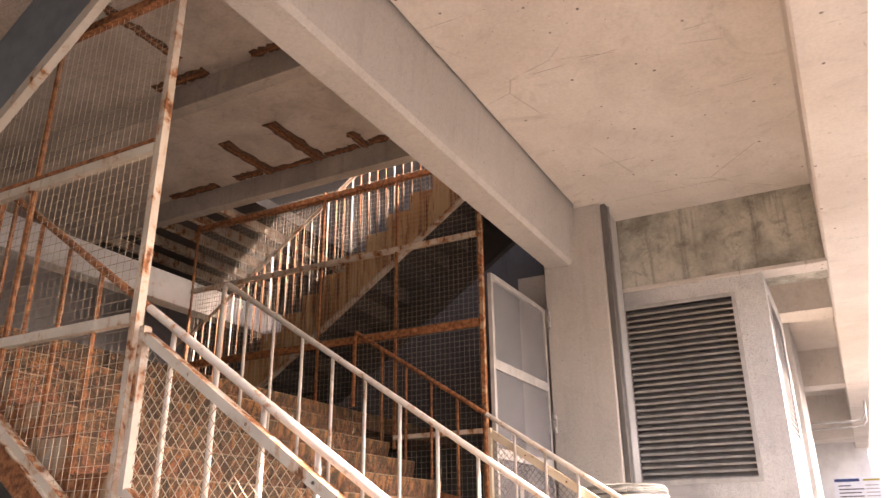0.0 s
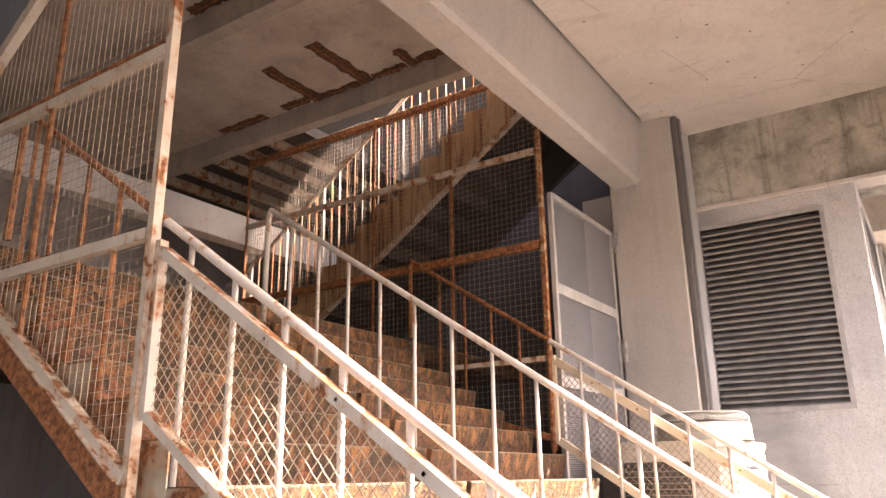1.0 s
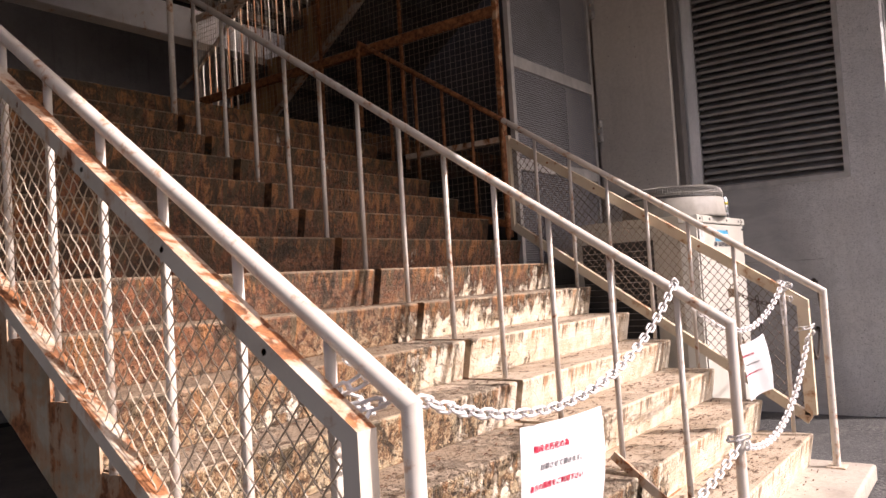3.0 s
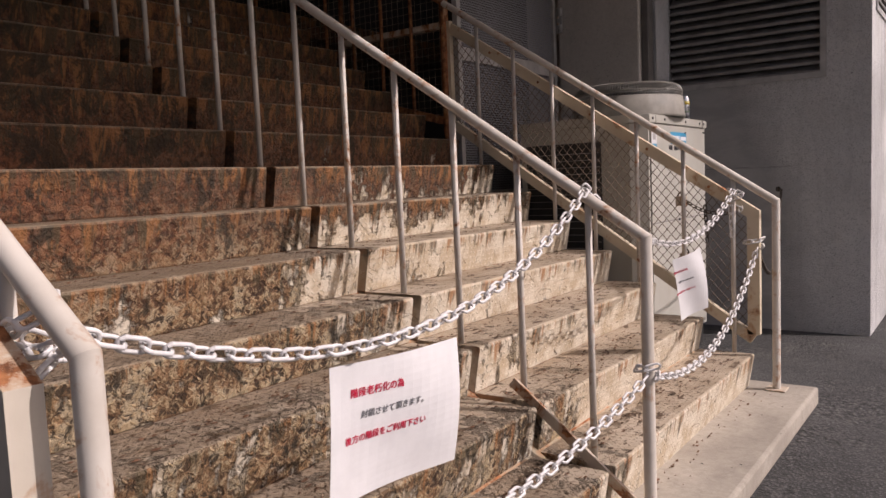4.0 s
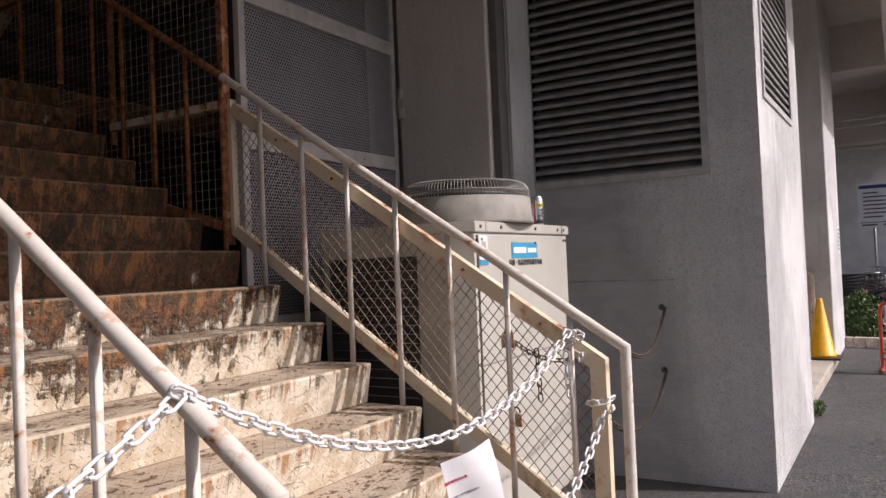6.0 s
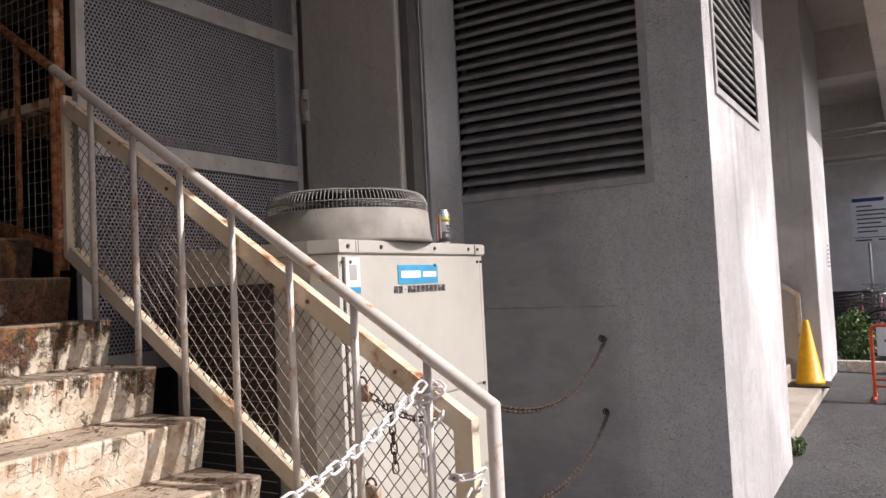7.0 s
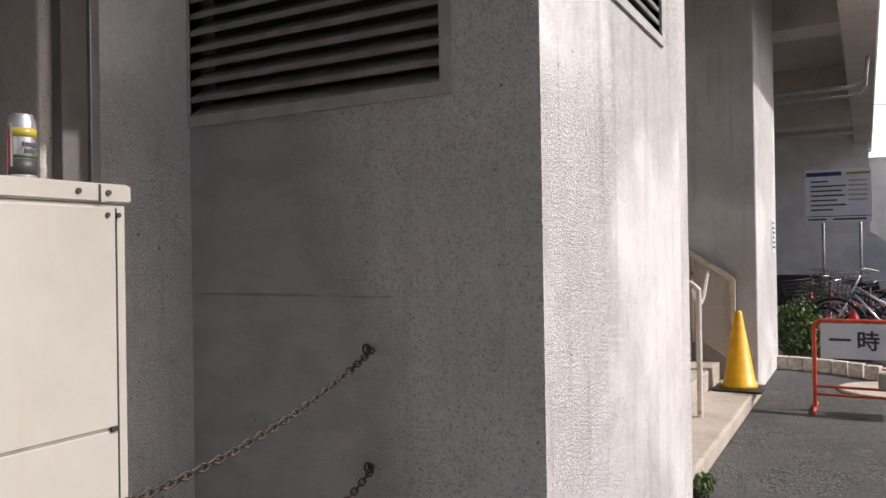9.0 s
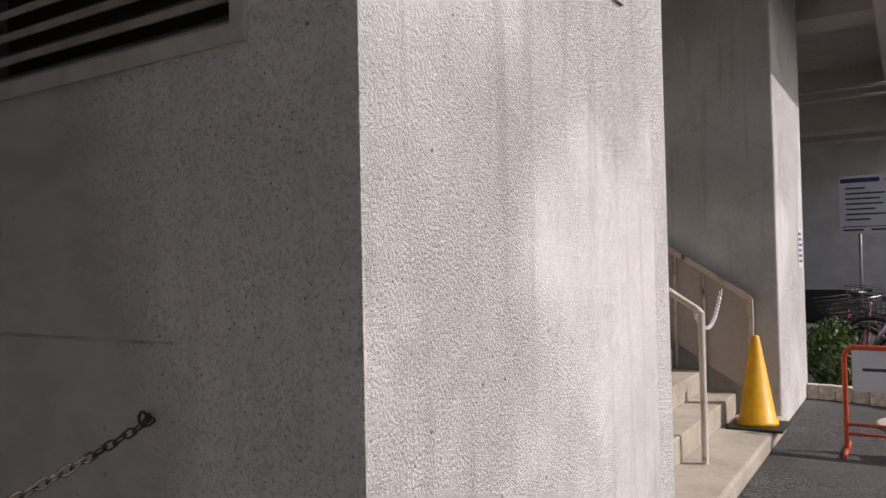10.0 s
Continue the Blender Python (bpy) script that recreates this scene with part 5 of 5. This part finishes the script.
def leaf_cloud(name, label, c, s, n, size, seed):
    rng = random.Random(seed)
    v, f = [], []
    for _ in range(n):
        d = Vector((rng.gauss(0, 1), rng.gauss(0, 1), rng.gauss(0, 1))).normalized() * rng.uniform(0.55, 1.0)
        p = Vector((c[0] + d.x * s[0], c[1] + d.y * s[1], max(0.03, c[2] + d.z * s[2])))
        e = Euler((rng.uniform(0, 6), rng.uniform(0, 6), rng.uniform(0, 6))).to_matrix()
        w = size * rng.uniform(0.6, 1.2)
        b = len(v)
        for q in ((-0.5, 0, 0), (0, -0.25, 0.06), (0.5, 0, 0), (0, 0.25, 0.06)):
            v.append(p + e @ (Vector(q) * w))
        f += [(b, b + 1, b + 2), (b, b + 2, b + 3)]
    ob = thing(name, label, "plant")
    tagged(raw("leaves", v, f, M_leaf, ob), kind="stuff")
    st = bmesh.new()
    for k in range(6):
        a = k * 1.05
        sweep([(c[0] + 0.03 * math.cos(a), c[1] + 0.03 * math.sin(a), 0), (c[0] + s[0] * 0.6 * math.cos(a), c[1] + s[1] * 0.6 * math.sin(a), c[2] + s[2] * 0.3)], 0.006, 4, st)
    part("stems", st, M_wire, ob)
    return ob


leaf_cloud("bush", "small dense green bush in the planting bed", (-0.47, 16.5, 0.38), (0.28, 0.45, 0.42), 2200, 0.075, 2)
leaf_cloud("weed", "tuft of green weed at the kerb foot", (-0.57, 10.6, 0.07), (0.07, 0.10, 0.07), 120, 0.05, 3)


def bicycle(label, m, paint):
    ob = thing("bicycle", label, "bicycle", "parked bicycles")
    for x in (-0.53, 0.53):
        w = part("wheel", sweep([(x + 0.31 * math.cos(2 * math.pi * k / 28), 0, 0.33 + 0.31 * math.sin(2 * math.pi * k / 28)) for k in range(28)], 0.019, 6, closed=True), M_tyre, ob)
        part("rim", sweep([(x + 0.285 * math.cos(2 * math.pi * k / 28), 0, 0.33 + 0.285 * math.sin(2 * math.pi * k / 28)) for k in range(28)], 0.009, 5, closed=True), M_zinc, w)
        bm = bmesh.new()
        for k in range(14):
            a = 2 * math.pi * k / 14
            sweep([(x, 0, 0.33), (x + 0.28 * math.cos(a), 0, 0.33 + 0.28 * math.sin(a))], 0.0022, 3, bm)
        part("spokes", bm, M_zinc, w)
        part("mudguard", sweep([(x + 0.35 * math.cos(a), 0, 0.33 + 0.35 * math.sin(a)) for a in [0.3 + 0.25 * k for k in range(11)]], 0, square=(0.004, 0.05)), M_black, ob)
    fr = bmesh.new()
    for a, b in (((-0.53, 0, 0.33), (-0.1, 0, 0.30)), ((-0.53, 0, 0.33), (-0.2, 0, 0.72)), ((-0.1, 0, 0.30), (-0.22, 0, 0.80)), ((-0.1, 0, 0.30), (0.36, 0, 0.72)), ((-0.18, 0, 0.55), (0.34, 0, 0.80)), ((0.33, 0, 0.95), (0.42, 0, 0.62)), ((0.42, 0.04, 0.62), (0.53, 0.04, 0.33)), ((0.42, -0.04, 0.62), (0.53, -0.04, 0.33))):
        sweep([a, b], 0.016, 8, fr)
    part("frame", fr, paint, ob)
    part("handlebar", sweep([(0.18, -0.27, 1.0), (0.32, -0.2, 1.02), (0.35, 0, 1.0), (0.32, 0.2, 1.02), (0.18, 0.27, 1.0)], 0.012, 8), M_zinc, ob)
    part("saddle", prism([(-0.36, -0.09), (-0.36, 0.09), (-0.22, 0.06), (-0.08, 0.02), (-0.08, -0.02), (-0.22, -0.06)], "z", 0.81, 0.87), M_black, ob)
    bk = bmesh.new()
    for j in range(5):
        z, g = 0.72 + 0.06 * j, 0.015 * j
        sweep([(0.42 - g, -0.15 - g, z), (0.75 + g, -0.15 - g, z), (0.75 + g, 0.15 + g, z), (0.42 - g, 0.15 + g, z)], 0.004, 4, bk, closed=True)
    for j in range(8):
        for s in (-1, 1):
            x = 0.42 + 0.33 * j / 7
            sweep([(x, s * 0.15, 0.72), (x, s * 0.21, 0.96)], 0.003, 3, bk)
    part("basket", bk, M_dark, ob)
    part("carrier", box(-0.75, -0.35, -0.06, 0.06, 0.70, 0.715), M_dark, ob)
    part("crank", lathe([(0.09, 0), (0.09, 0.008)], 20), M_dark, ob).matrix_basis = Matrix.Translation((-0.1, -0.03, 0.30)) @ pose(0, 0, 0, 90)
    ob.matrix_basis = m
    return ob


bicycle("pink city bicycle with a front basket", pose(0.25, 17.6, 0, 0, 8, 150), M_bike)
bicycle("silver city bicycle with a front basket", pose(0.42, 16.75, 0, 0, -7, 172) @ Matrix.Scale(1.08, 4), M_can)
bicycle("black city bicycle with a front basket", pose(0.55, 18.4, 0, 0, 8, 165), M_dark)
bicycle("red city bicycle with a front basket", pose(1.1, 17.9, 0, 0, -6, 20), M_redcone)
bicycle("black city bicycle with a front basket", pose(1.7, 19.2, 0, 0, 8, 100), M_dark)

_b = bicycle("black city bicycle with a front basket", pose(0.15, 18.9, 0, 0, 7, 205), M_dark)
for m in (pose(0.75, 17.1, 0, 0, 9, 160), pose(-0.05, 19.6, 0, 0, 7, 175), pose(1.25, 18.8, 0, 0, -7, 130)):
    copy_thing(_b, m)

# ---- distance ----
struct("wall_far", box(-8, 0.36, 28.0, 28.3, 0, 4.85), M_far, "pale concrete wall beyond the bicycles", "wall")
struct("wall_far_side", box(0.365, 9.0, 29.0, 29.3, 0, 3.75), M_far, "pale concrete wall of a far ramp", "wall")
struct("wall_far_parapet", box(1.15, 14, 25.0, 25.2, 2.35, 3.45), M_frame, "grey parapet of a far ramp", "wall")
fs = thing("far_staircase", "pale concrete outer stairs in the distance", "stairs")
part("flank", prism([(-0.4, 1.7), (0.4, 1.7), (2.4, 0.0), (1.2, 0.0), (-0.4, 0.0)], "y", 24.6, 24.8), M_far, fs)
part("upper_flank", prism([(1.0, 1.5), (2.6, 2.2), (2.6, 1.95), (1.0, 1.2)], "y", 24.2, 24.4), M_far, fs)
# Solid dark box, coloured as the shade inside an opening.
struct("wall_far_shade", box(-6, 0.4, 26.2, 26.4, 0, 0.75), M_dark, "dark strip standing in for a shaded opening under the far wall", "wall")
pp = thing("deck_pipes", "grey pipes under the deck edge", "pipe")
for z in (3.60, 3.48):
    part("pipe", sweep([(-3, 17.9, z), (0.1, 17.9, z), (0.22, 17.9, z + 0.02), (0.3, 17.9, z + 0.12), (0.33, 17.9, 4.0)], 0.026 if z > 3.55 else 0.018, 8), M_frame, pp)
lp = thing("street_lamp", "grey street lamps beyond the deck", "street lamp")
part("pole", sweep([(3.6, 34, 0), (3.6, 34, 6.0)], 0.07, 8), M_zinc, lp)
for z in (5.9, 4.6):
    part("arm", sweep([(3.6, 34, z), (2.2, 34, z + 0.25)], 0.03, 6), M_zinc, lp)
    part("head", box(1.7, 2.3, 33.9, 34.1, z + 0.2, z + 0.32, 0.04), M_frame, lp)
wr = thing("overhead_wires", "thin dark overhead wires", "wire")
for z in (5.3, 5.4):
    part("wire", sweep([(0.4, 30, z), (4, 33, z + 0.2), (9, 37, z + 0.1)], 0.008, 4), M_dark, wr)


def sky_glow():
    """Glow for a far plane, added so that the sky comes out white."""
    k = Mat("sky_glow_plane", 1.0)
    c = k.mix(k.span(k.noise(0.02, 6, 0.6), 0.35, 0.7), (0.80, 0.88, 1.0), (1.0, 1.0, 1.0))
    k.put(c, k.b.inputs["Emission Color"])
    k.b.inputs["Emission Strength"].default_value = 1.5
    return k.done((0.0, 0.0, 0.0))


# Emissive plane added behind everything to whiten the sky.
struct("backdrop", box(-80, 150, 320, 321, -1, 160), sky_glow(), "glowing plane added for the bright white sky", "sky")
